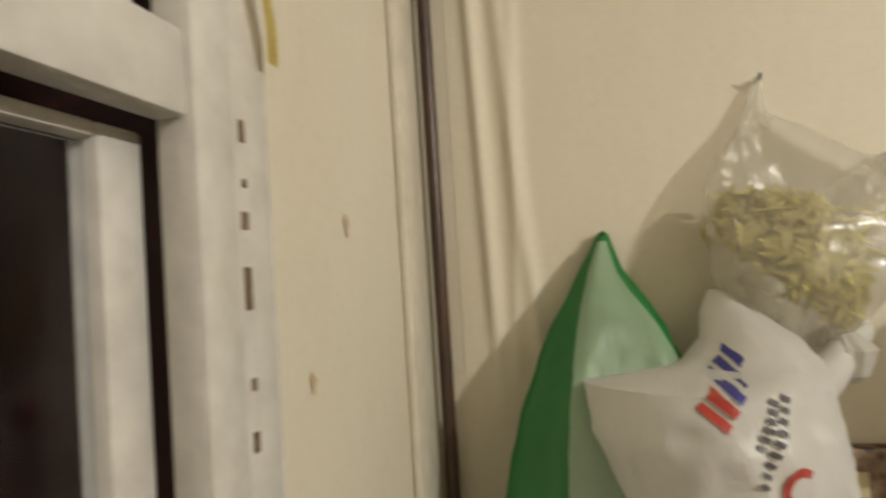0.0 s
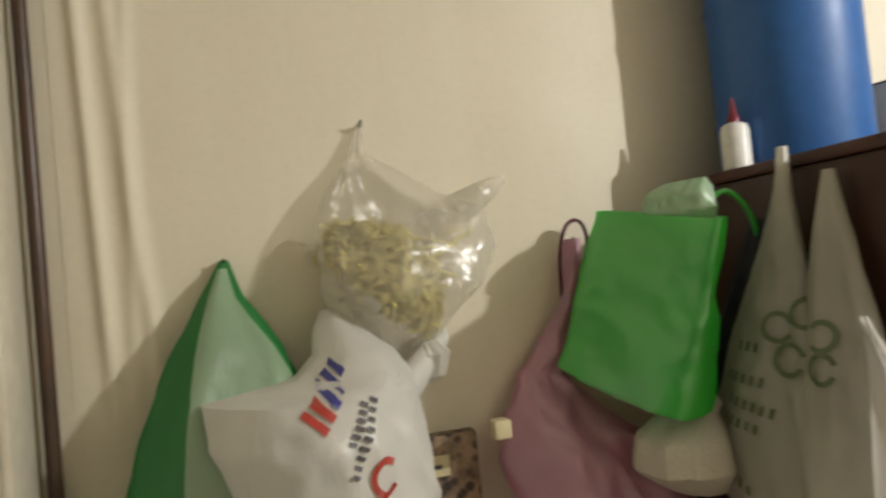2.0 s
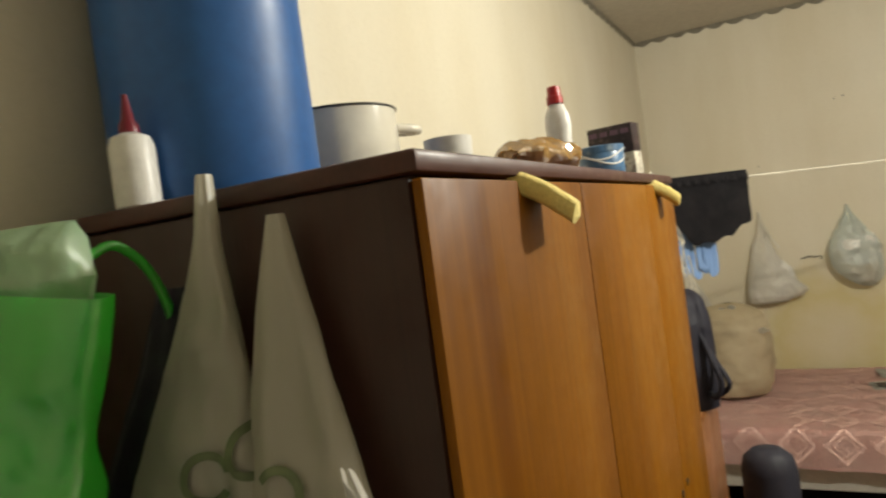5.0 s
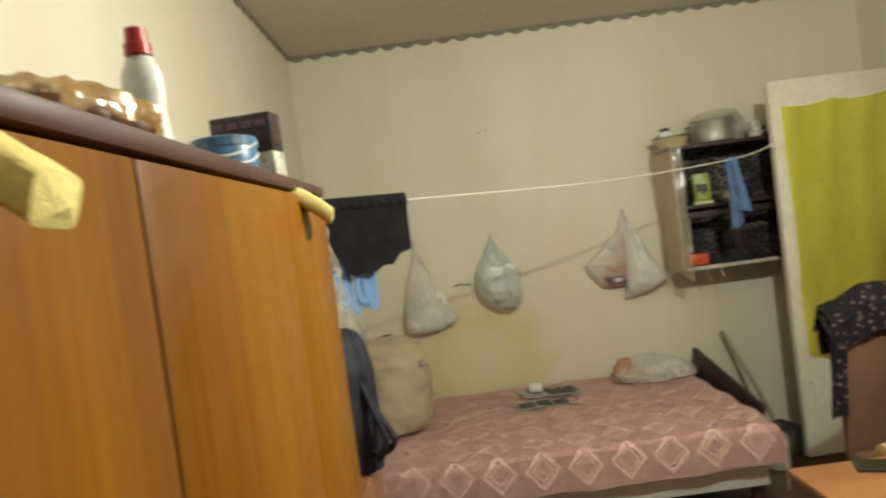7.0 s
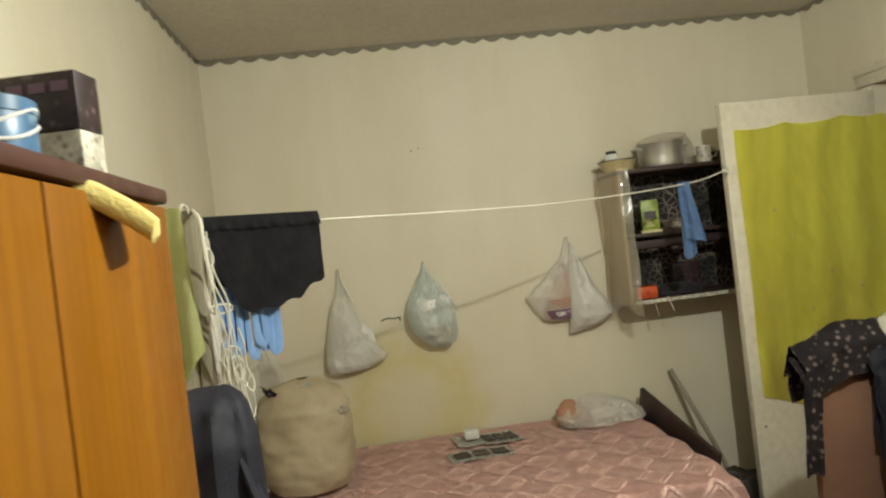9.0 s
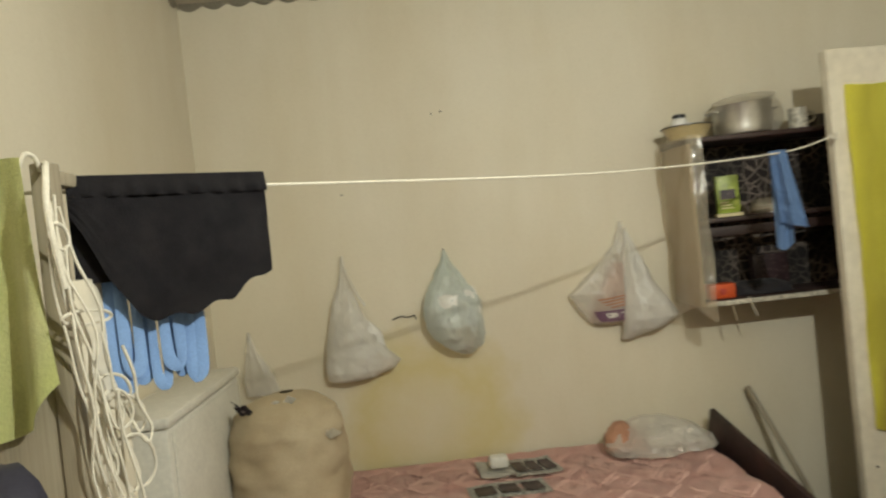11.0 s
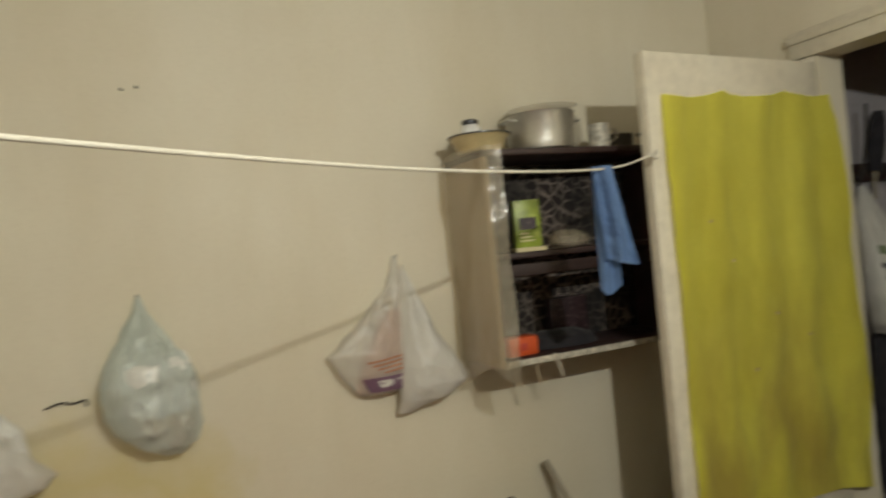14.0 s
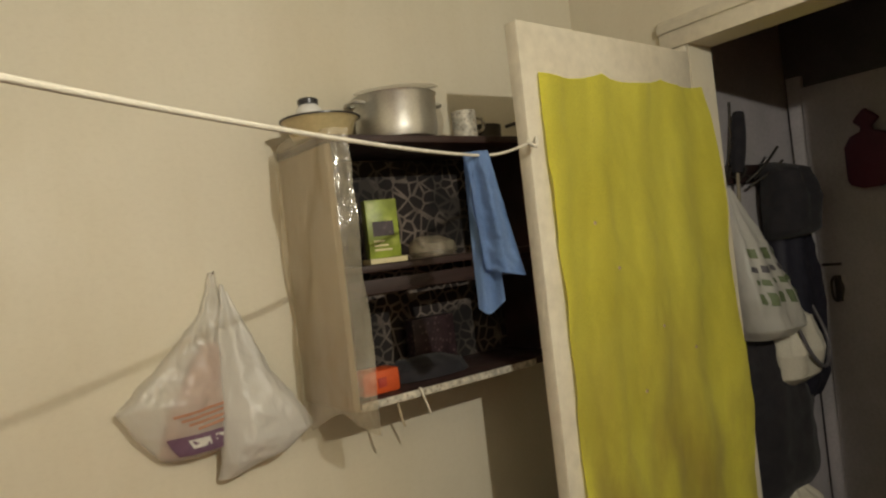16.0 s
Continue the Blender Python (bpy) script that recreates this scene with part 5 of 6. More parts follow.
cords = thing("cord_bundle", (0.40, 2.03, 1.6), "tangled bundle of white cords hanging from the post", "rope")
rng = random.Random(11)
part("hanging_loop", tube([(0.365, 2.262, 1.652), (0.395, 2.20, 1.62), (0.400, 2.185, 1.56), (0.405, 2.20, 1.45)], 0.005, 8), M["cord"], cords)
for k in range(8):
    x, y = 0.398 + rng.uniform(-0.008, 0.010), 2.195 + rng.uniform(-0.012, 0.015)
    top, low = 1.60 - rng.uniform(0, 0.10), 1.10 - rng.uniform(-0.12, 0.14)
    drift = rng.uniform(0.0, 0.030)
    sway = rng.uniform(0.06, 0.14)
    pts = [(x, y, top)]
    for q in range(1, 5):
        t_ = q / 5
        pts.append((x + drift * t_ + rng.uniform(-0.012, 0.012), y + sway * t_ + rng.uniform(-0.012, 0.012), top + (low - top) * t_))
    pts.append((x + drift + 0.01, y + sway, low))
    pts.append((x + drift + 0.018, y + sway + 0.015, low + 0.02))
    for q in range(1, 4):
        t_ = q / 4
        pts.append((x + drift * (1 - 0.4 * t_) + 0.012 + rng.uniform(-0.006, 0.006), y + sway * (1 - 0.4 * t_) + 0.012, low + 0.02 + (top - low) * 0.5 * t_))
    part("cord", tube(pts, rng.uniform(0.0020, 0.0030), 6, steps=5), M["cord"], cords)
for k in range(6):
    cx, cz = 0.405 + 0.004 * k, (1.53, 1.40, 1.27, 1.22, 1.24, 1.14)[k]
    rx, rz = (0.016, 0.045, 0.035, 0.045, 0.03, 0.04)[k], (0.02, 0.012, 0.03, 0.04, 0.035, 0.05)[k]
    part("coil", tube([(cx + 0.4 * rx * math.cos(a), 2.20 + (0.0, 0.05, 0.10, 0.12, 0.09, 0.13)[k] + rx * math.cos(a + 0.4), cz + rz * math.sin(a)) for a in np.linspace(0, 6.6, 12)], 0.0028, 6, steps=4), M["cord"], cords)

low = thing("low_cabinet", (0.3, 1.75, 0), "low brown cabinet beside the wardrobe", "cabinet")
part("body", box(0.03, 0.50, 1.47, 2.06, 0, 0.90, 0.006), M["table_wood"], low)
pack = thing("backpack", (0.48, 1.86, 0.9), "navy nylon backpack with dark straps on the low cabinet", "backpack")
part("body", Bag((0.452, 1.94, 1.265), EAST, SOUTH, [(0, -0.05, 0.03, 0.05), (0.02, -0.11, 0.065, 0.11), (0.10, -0.14, 0.085, 0.14), (0.25, -0.15, 0.09, 0.15), (0.364, -0.13, 0.08, 0.13)], seed=15, crinkle=0.006).mesh(40, 24), M["navy"], pack)
for k in range(2):
    part("strap", tube([(0.50, 1.83 + 0.03 * k, 1.15), (0.53, 1.80 + 0.03 * k, 1.07), (0.555 + 0.02 * k, 1.79, 0.99), (0.53, 1.80 + 0.03 * k, 0.945), (0.50, 1.84, 0.97)], 0.008, 8), M["navy"], pack, "loose dark strap")

chest = thing("white_chest", (0.1, 3.4, 0), "white painted narrow chest against the wall beside the bed", "chest")
part("body", box(0.004, 0.200, 3.05, 3.80, 0.0, 1.015, 0.012), M["chest_white"], chest)
part("lid", box(0.004, 0.207, 3.043, 3.807, 1.0155, 1.05, 0.012), M["chest_white"], chest, "dull white lid board")
part("front_door", box(0.2005, 0.206, 3.08, 3.77, 0.10, 1.0, 0.003), M["chest_white"], chest)



# sack on the bed
sack = thing("woven_sack", (0.36, 3.66, 0.47), "full beige woven sack tied at its top, standing on the bed", "sack")


def sack_f(u, v):
    a = 6.28319 * u
    r = np.interp(v, [0, 0.04, 0.15, 0.45, 0.75, 0.88, 0.96, 1.0], [0.14, 0.205, 0.240, 0.250, 0.240, 0.205, 0.135, 0.03])
    c, s = math.cos(a), math.sin(a)
    p = Vector((0.412 + r * 0.86 * c, 3.62 + r * 0.80 * s, 0.468 + 0.50 * v))
    w = rough_of(p, 7, 0.020, 16) + rough_of(p, 25, 0.006, 2)
    return p + Vector((c, s, 0)) * w


bm = sheet(sack_f, 60, 40)
bmesh.ops.remove_doubles(bm, verts=bm.verts, dist=0.0005)
part("body", bm, M["sack"], sack)
for at, d, m in (((0.31, 3.52, 0.925), (-0.05, -0.01, 0.03), "plaid"), ((0.39, 3.52, 0.93), (0.06, 0, 0.022), "white_paper"), ((0.54, 3.50, 0.85), (0.06, -0.01, -0.02), "cream_cloth"), ((0.23, 3.48, 0.54), (-0.06, -0.03, 0.0), "cream_cloth")):
    a_, d_ = Vector(at), Vector(d)
    part("tuft", sheet(lambda u, v: a_ + d_ * u * 1.1 + Vector((0.012 * math.sin(5 * v), 0.02 * (v - 0.5), 0.035 * (v - 0.5) * (1 - 0.4 * u) + 0.008 * math.sin(8 * u))), 8, 8, thick=0.004), M[m], sack, "loose tuft of cloth")

# papers
for k, (x, y, w, h, rot, m, lab) in enumerate(((1.20, 3.73, 0.31, 0.15, 6, "news", "folded newspaper with dark pictures on the bed"), (1.33, 3.94, 0.20, 0.20, 9, "news", "dark printed leaflet on the bed"), (1.17, 3.95, 0.14, 0.20, 4, "white_paper", "white sheet on the bed"))):
    tm = Matrix.Translation((x, y, BZ + 0.016 + 0.004 * k)) @ Matrix.Rotation(radians(rot), 4, "Z")
    t = thing("newspaper" if m == "news" else "paper_sheet", (x, y, BZ + 0.014), lab, "paper", "papers on the bed")
    part("page", sheet(lambda u, v: tm @ Vector(((u - 0.5) * w, (v - 0.5) * h, 0.004 * math.sin(5 * u + k) + 0.003 * math.sin(7 * v))), 14, 8, thick=0.003), M[m], t)
    if m == "news":
        pic = bmesh.new()
        for i in range(3):
            sheet(lambda u, v: tm @ Vector((-w * 0.42 + i * w * 0.3 + u * w * 0.24, -h * 0.36 + v * h * 0.66, 0.0065 + 0.004 * math.sin(5 * (0.08 + i * 0.3 + 0.24 * u) + k) + 0.003 * math.sin(7 * (0.14 + v * 0.66)))), 6, 5, pic)
        part("picture", pic, M["coffee_dark"], t, "dark printed picture")
white_jar = thing("white_packet", (1.21, 3.86, 0.48), "small white packet on the papers", "packet")
part("body", box(1.15, 1.23, 3.92, 3.98, BZ + 0.030, BZ + 0.080, 0.014), M["white_paper"], white_jar)

# bag with orange things by the pillow
t, b = carrier("bed_bag", "clear bag with orange things lying on the bed", (1.83, 4.06, 0.60), EAST, SOUTH,
               [(0, -0.03, 0.10, 0.05), (0.03, -0.13, 0.20, 0.12), (0.08, -0.19, 0.28, 0.18), (0.12, -0.17, 0.29, 0.20), (0.135, -0.10, 0.20, 0.12)], M["clear_film"], nail=False, seed=17, crinkle=0.032, pleats=6)
part("filling", Bag((1.725, 4.03, 0.597), EAST, SOUTH, [(0, -0.02, 0.03, 0.04), (0.04, -0.07, 0.07, 0.08), (0.09, -0.08, 0.09, 0.12), (0.13, -0.03, 0.04, 0.05)], seed=18, crinkle=0.02).mesh(30, 16), M["ink_brown"], t, "orange-brown things inside")
part("filling", Bag((1.93, 4.05, 0.585), EAST, SOUTH, [(0, -0.04, 0.05, 0.04), (0.03, -0.09, 0.12, 0.10), (0.08, -0.11, 0.15, 0.14), (0.115, -0.06, 0.09, 0.08)], seed=19, crinkle=0.03).mesh(36, 18), M["milky_film"], t, "crumpled white film inside")

# board and stick leaning at the bed's foot
plank = thing("dark_board", (2.25, 4.0, 0), "dark flat board leaning against the wall at the bed's foot", "board")
part("board", box(-0.012, 0.012, -0.66, 0.0, 0, 0.32, 0.003, turn=Matrix.Translation((2.150, 4.155, 0.285)) @ Matrix.Rotation(radians(8), 4, "Z") @ Matrix.Rotation(radians(17), 4, "X")), M["cup_wood"], plank)
stick = thing("wooden_stick", (2.5, 3.9, 0), "thin wooden stick leaning against the wall", "stick")
part("shaft", tube([(2.55, 3.85, 0.01), (2.47, 3.98, 0.32), (2.38, 4.17, 0.64)], 0.014, 8), M["grey_wood"], stick)
jar = thing("glass_jar", (2.38, 3.55, 0), "small jar on the floor at the bed's foot", "jar")
part("body", lathe([(0.05, 0), (0.06, 0.01), (0.06, 0.16), (0.045, 0.19), (0.045, 0.21), (0.04, 0.21), (0.004, 0.2)], (2.38, 3.62, 0), 24), M["clear_film"], jar)
part("lid", lathe([(0.049, 0.205), (0.05, 0.225), (0.04, 0.23), (0.002, 0.23)], (2.38, 3.62, 0), 24), M["rim"], jar)
kettle = thing("dark_kettle", (2.52, 3.8, 0), "dark round kettle on the floor", "kettle")
part("body", lathe([(0.07, 0), (0.10, 0.02), (0.11, 0.08), (0.09, 0.15), (0.04, 0.175), (0.015, 0.19), (0.002, 0.195)], (2.50, 3.80, 0), 28), M["steel_dark"], kettle)

# ---- bags on the north wall ----
t, b = carrier("white_bag", "thin white carrier bag hanging on a nail above the bed", (0.604, Y1, 1.418), EAST, SOUTH,
               [(0, -0.006, 0.006, 0.012), (0.06, -0.018, 0.012, 0.02), (0.13, -0.034, 0.030, 0.03), (0.20, -0.066, 0.050, 0.05), (0.33, -0.088, 0.105, 0.08), (0.42, -0.104, 0.165, 0.11), (0.470, -0.112, 0.222, 0.11), (0.50, -0.114, 0.195, 0.11), (0.535, -0.108, 0.10, 0.09), (0.548, -0.09, 0.03, 0.05)],
               M["thin_film"], seed=20, pleats=7, crinkle=0.018)
part("handle", tube([(0.575, Y1 - 0.045, 1.23), (0.590, Y1 - 0.03, 1.32), (0.603, Y1 - 0.018, 1.425), (0.612, Y1 - 0.03, 1.37), (0.650, Y1 - 0.05, 1.27), (0.690, Y1 - 0.06, 1.20)], 0.006, 8), M["milky_film"], t, "stretched handle loop")
part("filling", Bag((0.655, Y1 - 0.006, 1.13), EAST, SOUTH, [(0, -0.03, 0.04, 0.03), (0.05, -0.085, 0.09, 0.06), (0.14, -0.12, 0.11, 0.08), (0.22, -0.135, 0.10, 0.08), (0.25, -0.10, 0.05, 0.05)], seed=20.5, crinkle=0.014).mesh(48, 30), M["white_plastic"], t, "crumpled white film inside")
t, b = carrier("pale_blue_bag", "pale bluish plastic bag with a white packet inside, on a nail", (1.061, Y1, 1.412), EAST, SOUTH,
               [(0, -0.004, 0.004, 0.010), (0.05, -0.020, 0.020, 0.03), (0.12, -0.060, 0.060, 0.06), (0.20, -0.100, 0.115, 0.10), (0.25, -0.122, 0.140, 0.12), (0.33, -0.118, 0.146, 0.13), (0.39, -0.085, 0.142, 0.13), (0.44, -0.03, 0.128, 0.11), (0.475, 0.03, 0.085, 0.05)],
               M["pale_blue_film"], seed=21, pleats=5, crinkle=0.026)
part("filling", Bag((1.075, Y1 - 0.008, 1.235), EAST, SOUTH, [(0, -0.02, 0.10, 0.04), (0.03, -0.10, 0.115, 0.09), (0.10, -0.105, 0.118, 0.10), (0.17, -0.06, 0.11, 0.09), (0.20, 0.0, 0.08, 0.05)], seed=22, crinkle=0.020, pleats=3).mesh(48, 30), M["white_plastic"], t, "folded white packet inside")
part("filling", Bag((1.12, Y1 - 0.010, 1.075), EAST, SOUTH, [(0, -0.11, 0.06, 0.08), (0.04, -0.09, 0.065, 0.09), (0.09, -0.04, 0.05, 0.07), (0.12, 0.0, 0.02, 0.03)], seed=22.5, crinkle=0.010).mesh(36, 18), M["beige"], t, "brownish things at the bottom")
t, b = carrier("pink_print_bag", "thin carrier bag with an orange and purple printed packet inside", (1.875, Y1, 1.455), EAST, SOUTH,
               [(0, -0.010, 0.008, 0.012), (0.10, -0.045, 0.015, 0.03), (0.22, -0.17, 0.02, 0.06), (0.31, -0.275, 0.02, 0.08), (0.38, -0.235, 0.015, 0.08), (0.44, -0.19, 0.01, 0.07), (0.455, -0.17, 0.0, 0.05)],
               M["clear_film"], seed=23, pleats=5, crinkle=0.013)
packet = part("packet", Bag((1.83, Y1 - 0.012, 1.27), EAST, SOUTH, [(0, -0.01, 0.035, 0.02), (0.06, -0.05, 0.045, 0.04), (0.16, -0.11, 0.045, 0.05), (0.255, -0.14, 0.04, 0.05), (0.26, -0.13, 0.04, 0.04)], seed=24, crinkle=0.004).mesh(30, 20), M["ink_brown"], t, "orange-brown printed packet")
part("print_band", b.mark(0.30, 0.96, 0.86, 0.97), M["ink_purple"], t, "purple band")
for i in range(3):
    part("print_square", b.mark(0.44 + 0.17 * i, 0.56 + 0.17 * i, 0.885, 0.935), M["white_paper"], t)
for i in range(4):
    part("print_bar", b.mark(0.42 + 0.03 * i, 0.95, 0.74 + 0.028 * i, 0.755 + 0.028 * i, -0.03), M["ink_brown"], t)
t, b = carrier("white_bag", "long white carrier bag hanging beside the printed one", (1.895, Y1 - 0.004, 1.400), EAST, SOUTH,
               [(0, -0.006, 0.010, 0.02), (0.10, -0.030, 0.045, 0.05), (0.22, -0.045, 0.090, 0.09), (0.32, -0.055, 0.155, 0.12), (0.385, -0.060, 0.190, 0.12), (0.43, -0.065, 0.12, 0.10), (0.478, -0.070, -0.02, 0.04)],
               M["white_film"], nail=False, seed=25, pleats=6, crinkle=0.013)
part("handle", tube([(1.885, Y1 - 0.03, 1.33), (1.888, Y1 - 0.03, 1.38), (1.893, Y1 - 0.018, 1.415), (1.898, Y1 - 0.02, 1.38), (1.912, Y1 - 0.035, 1.32)], 0.006, 8), M["white_film"], t)
t, b = carrier("clear_bag", "small empty clear bag hanging in the corner", (0.155, Y1, 1.13), EAST, SOUTH,
               [(0, -0.004, 0.004, 0.008), (0.08, -0.02, 0.03, 0.02), (0.20, -0.04, 0.10, 0.04), (0.28, -0.03, 0.12, 0.04)], M["clear_film"], seed=26, crinkle=0.006)
for x, z in ((1.112, 2.03), (1.070, 2.022), (0.633, 1.70)):
    nail_t = solo("wall_nail", tube([(x, Y1 + 0.002, z), (x, Y1 - 0.012, z), (x + 0.001, Y1 - 0.014, z)], 0.0035, 6), M["wire"], "small dark nail in the wall", "nail", "nails in the wall")
solo("wire_scrap", tube([(0.80, Y1 - 0.003, 1.118), (0.84, Y1 - 0.006, 1.13), (0.87, Y1 - 0.004, 1.122), (0.90, Y1 - 0.006, 1.128), (0.905, Y1 - 0.004, 1.11)], 0.003, 6), M["wire"], "scrap of wire stuck to the wall", "wire")

# ---- on and in the cupboard ----
CT = CZ1 + 0.0225
bowl = thing("enamel_bowl", (2.15, 4.02, CT), "yellowed enamel bowl with a dark rim on the cupboard", "bowl")
part("body", lathe([(0.055, 0), (0.075, 0.004), (0.095, 0.05), (0.105, 0.058), (0.100, 0.058), (0.072, 0.010), (0.002, 0.008)], (2.155, 4.02, CT), 40), M["bowl"], bowl)
part("rim", lathe([(0.1035, 0.0575), (0.108, 0.058), (0.108, 0.062), (0.104, 0.063), (0.101, 0.060)], (2.155, 4.02, CT), 40), M["rim"], bowl)
small = thing("small_jar", (2.12, 4.02, CT), "small white jar with a dark lid in the bowl", "jar")
part("body", lathe([(0.030, 0.012), (0.034, 0.02), (0.034, 0.085), (0.026, 0.098), (0.022, 0.10)], (2.125, 4.02, CT), 24), M["white_plastic"], small)
part("lid", lathe([(0.027, 0.1005), (0.028, 0.112), (0.024, 0.116), (0.002, 0.116)], (2.125, 4.02, CT), 24), M["rim"], small)
PN = (2.40, 4.02, CT)
pan = thing("cooking_pot", PN, "dented aluminium cooking pot with its lid askew", "pot")
part("body", lathe([(0.095, 0), (0.112, 0.005), (0.118, 0.03), (0.120, 0.125), (0.124, 0.130), (0.119, 0.131), (0.114, 0.125), (0.112, 0.012), (0.002, 0.010)], PN, 48), M["aluminium"], pan)
part("lid", lathe([(0.126, 0), (0.126, 0.004), (0.10, 0.012), (0.04, 0.018), (0.002, 0.019)], (PN[0] + 0.025, PN[1] + 0.02, CT + 0.158), 44, turn=Matrix.Rotation(radians(-9), 4, "Y") @ Matrix.Rotation(radians(13), 4, "X")), M["aluminium"], pan, "flat aluminium lid")
part("handle", tube([(PN[0] - 0.117, PN[1] - 0.03, CT + 0.105), (PN[0] - 0.145, PN[1] - 0.028, CT + 0.108), (PN[0] - 0.148, PN[1] + 0.0, CT + 0.108), (PN[0] - 0.145, PN[1] + 0.028, CT + 0.108), (PN[0] - 0.117, PN[1] + 0.03, CT + 0.105)], 0.0055, 8), M["aluminium"], pan)
part("handle", tube([(PN[0] + 0.117, PN[1] - 0.03, CT + 0.105), (PN[0] + 0.145, PN[1] - 0.028, CT + 0.108), (PN[0] + 0.148, PN[1] + 0.0, CT + 0.108), (PN[0] + 0.145, PN[1] + 0.028, CT + 0.108), (PN[0] + 0.117, PN[1] + 0.03, CT + 0.105)], 0.0055, 8), M["aluminium"], pan)
plate = thing("metal_plate", (2.52, 4.1, CT), "round metal plate standing against the wall behind the pot", "plate")
part("disc", lathe([(0.095, 0), (0.10, 0.006), (0.07, 0.010), (0.002, 0.010)], (2.53, 4.10, CT + 0.098), 40, turn=Matrix.Rotation(radians(78), 4, "X")), M["aluminium"], plate)
cupm = thing("printed_mug", (2.62, 3.99, CT), "white mug with a dark print on the cupboard", "mug")
part("body", lathe([(0.034, 0), (0.038, 0.004), (0.038, 0.09), (0.035, 0.09), (0.034, 0.006), (0.002, 0.005)], (2.63, 3.99, CT), 32), M["carton_light"], cupm)
part("handle", tube([(2.665, 3.98, CT + 0.07), (2.69, 3.975, CT + 0.065), (2.69, 3.975, CT + 0.035), (2.665, 3.98, CT + 0.025)], 0.005, 8), M["carton_light"], cupm)
dpan = thing("small_dark_pan", (2.75, 4.05, CT), "small dark pan with a bent handle", "pan")
part("body", lathe([(0.05, 0), (0.06, 0.004), (0.062, 0.06), (0.058, 0.06), (0.055, 0.006), (0.002, 0.005)], (2.76, 4.06, CT), 28), M["steel_dark"], dpan)
part("handle", tube([(2.81, 4.0, CT + 0.05), (2.84, 3.95, CT + 0.055), (2.86, 3.92, CT + 0.03)], 0.006, 8), M["steel_dark"], dpan)

gb = thing("green_packet", (2.28, 3.98, 1.4255), "green printed cardboard packet on the shelf", "box")
tg = Matrix.Translation((2.285, 3.985, 1.4255)) @ Matrix.Rotation(radians(-14), 4, "Z")
part("carton", box(-0.045, 0.045, -0.02, 0.02, 0.015, 0.175, 0.002, turn=tg), M["green_box"], gb)
part("window", box(-0.03, 0.03, -0.0215, -0.0205, 0.075, 0.115, 0, turn=tg), M["coffee_dark"], gb, "dark oval window print")
part("base_card", box(-0.055, 0.05, -0.05, 0.03, 0.0005, 0.0145, 0.001, turn=tg), M["label"], gb, "cream card under it")
lines = bmesh.new()
for i in range(3):
    box(-0.03, 0.02 - 0.01 * i, -0.0215, -0.0205, 0.035 + 0.012 * i, 0.040 + 0.012 * i, 0, bm=lines, turn=tg)
part("print_bar", lines, M["label"], gb)
foil = thing("film_packet", (2.45, 4.0, 1.4255), "crumpled clear packet on the shelf", "packet")
part("film", Bag((2.47, 4.06, 1.49), EAST, SOUTH, [(0, -0.03, 0.05, 0.03), (0.02, -0.07, 0.08, 0.07), (0.05, -0.08, 0.09, 0.08), (0.063, -0.06, 0.07, 0.06)], seed=30, crinkle=0.012).mesh(30, 12), M["hazy_film"], foil)
ob_ = thing("orange_box", (2.22, 3.97, 1.081), "orange plastic case on the bottom shelf", "box")
part("case", box(2.155, 2.27, 3.95, 4.02, 1.081, 1.145, 0.008), M["orange"], ob_)
part("latch", box(2.20, 2.225, 3.946, 3.9495, 1.10, 1.125, 0.001), M["ink_red"], ob_)
dk = thing("dark_cloth", (2.4, 4.0, 1.081), "dark folded cloth on the bottom shelf", "cloth")
part("cloth", Bag((2.42, 4.10, 1.135), EAST, SOUTH, [(0, -0.08, 0.08, 0.05), (0.02, -0.12, 0.13, 0.10), (0.052, -0.13, 0.14, 0.12)], seed=31, crinkle=0.01).mesh(36, 10), M["black_cloth"], dk)
cb = thing("brown_packet", (2.55, 4.1, 1.081), "brown printed packet at the back of the bottom shelf", "box")
part("carton", box(2.44, 2.60, 4.12, 4.165, 1.081, 1.24, 0.003), M["coffee_dark"], cb)
ties = thing("string_tie", (2.3, 3.9, 1.06), "loose string hanging below the cupboard", "string")
part("string", tube([(2.30, CY - 0.004, 1.085), (2.305, CY - 0.012, 1.06), (2.32, CY - 0.010, 1.02), (2.325, CY - 0.008, 1.005)], 0.003, 6), M["cord"], ties)
part("string", tube([(2.235, CY + 0.01, 1.06), (2.24, CY + 0.008, 1.02), (2.25, CY + 0.01, 0.99)], 0.003, 6), M["sack"], ties)

# stand-in shape for an unclear dark round thing, likely a bag
roll = thing("dark_roll", (0.66, 1.62, 0), "unclear dark round thing by the wardrobe, built as a standing roll", "mat")
part("roll", lathe([(0.065, 0), (0.07, 0.01), (0.07, 0.80), (0.062, 0.835), (0.04, 0.855), (0.004, 0.86)], (0.665, 1.62, 0), 32), M["navy"], roll)

# ---- table, chair and clothes ----
table = thing("table", (1.6, 1.2, 0), "plain brown veneered table", "table")
part("tabletop", box(1.58, 2.75, 1.15, 1.87, 0.725, 0.75, 0.004), M["table_wood"], table)
for x in (1.63, 2.65):
    for y in (1.2, 1.77):
        part("leg", box(x, x + 0.05, y, y + 0.05, 0, 0.724, 0.004), M["table_wood"], table)
phone = thing("phone", (1.8, 1.78, 0.75), "black phone lying on the table", "phone")
tp = Matrix.Translation((1.80, 1.80, 0.7505)) @ Matrix.Rotation(radians(70), 4, "Z")
part("body", box(-0.035, 0.035, -0.07, 0.07, 0, 0.009, 0.003, turn=tp), M["rim"], phone)
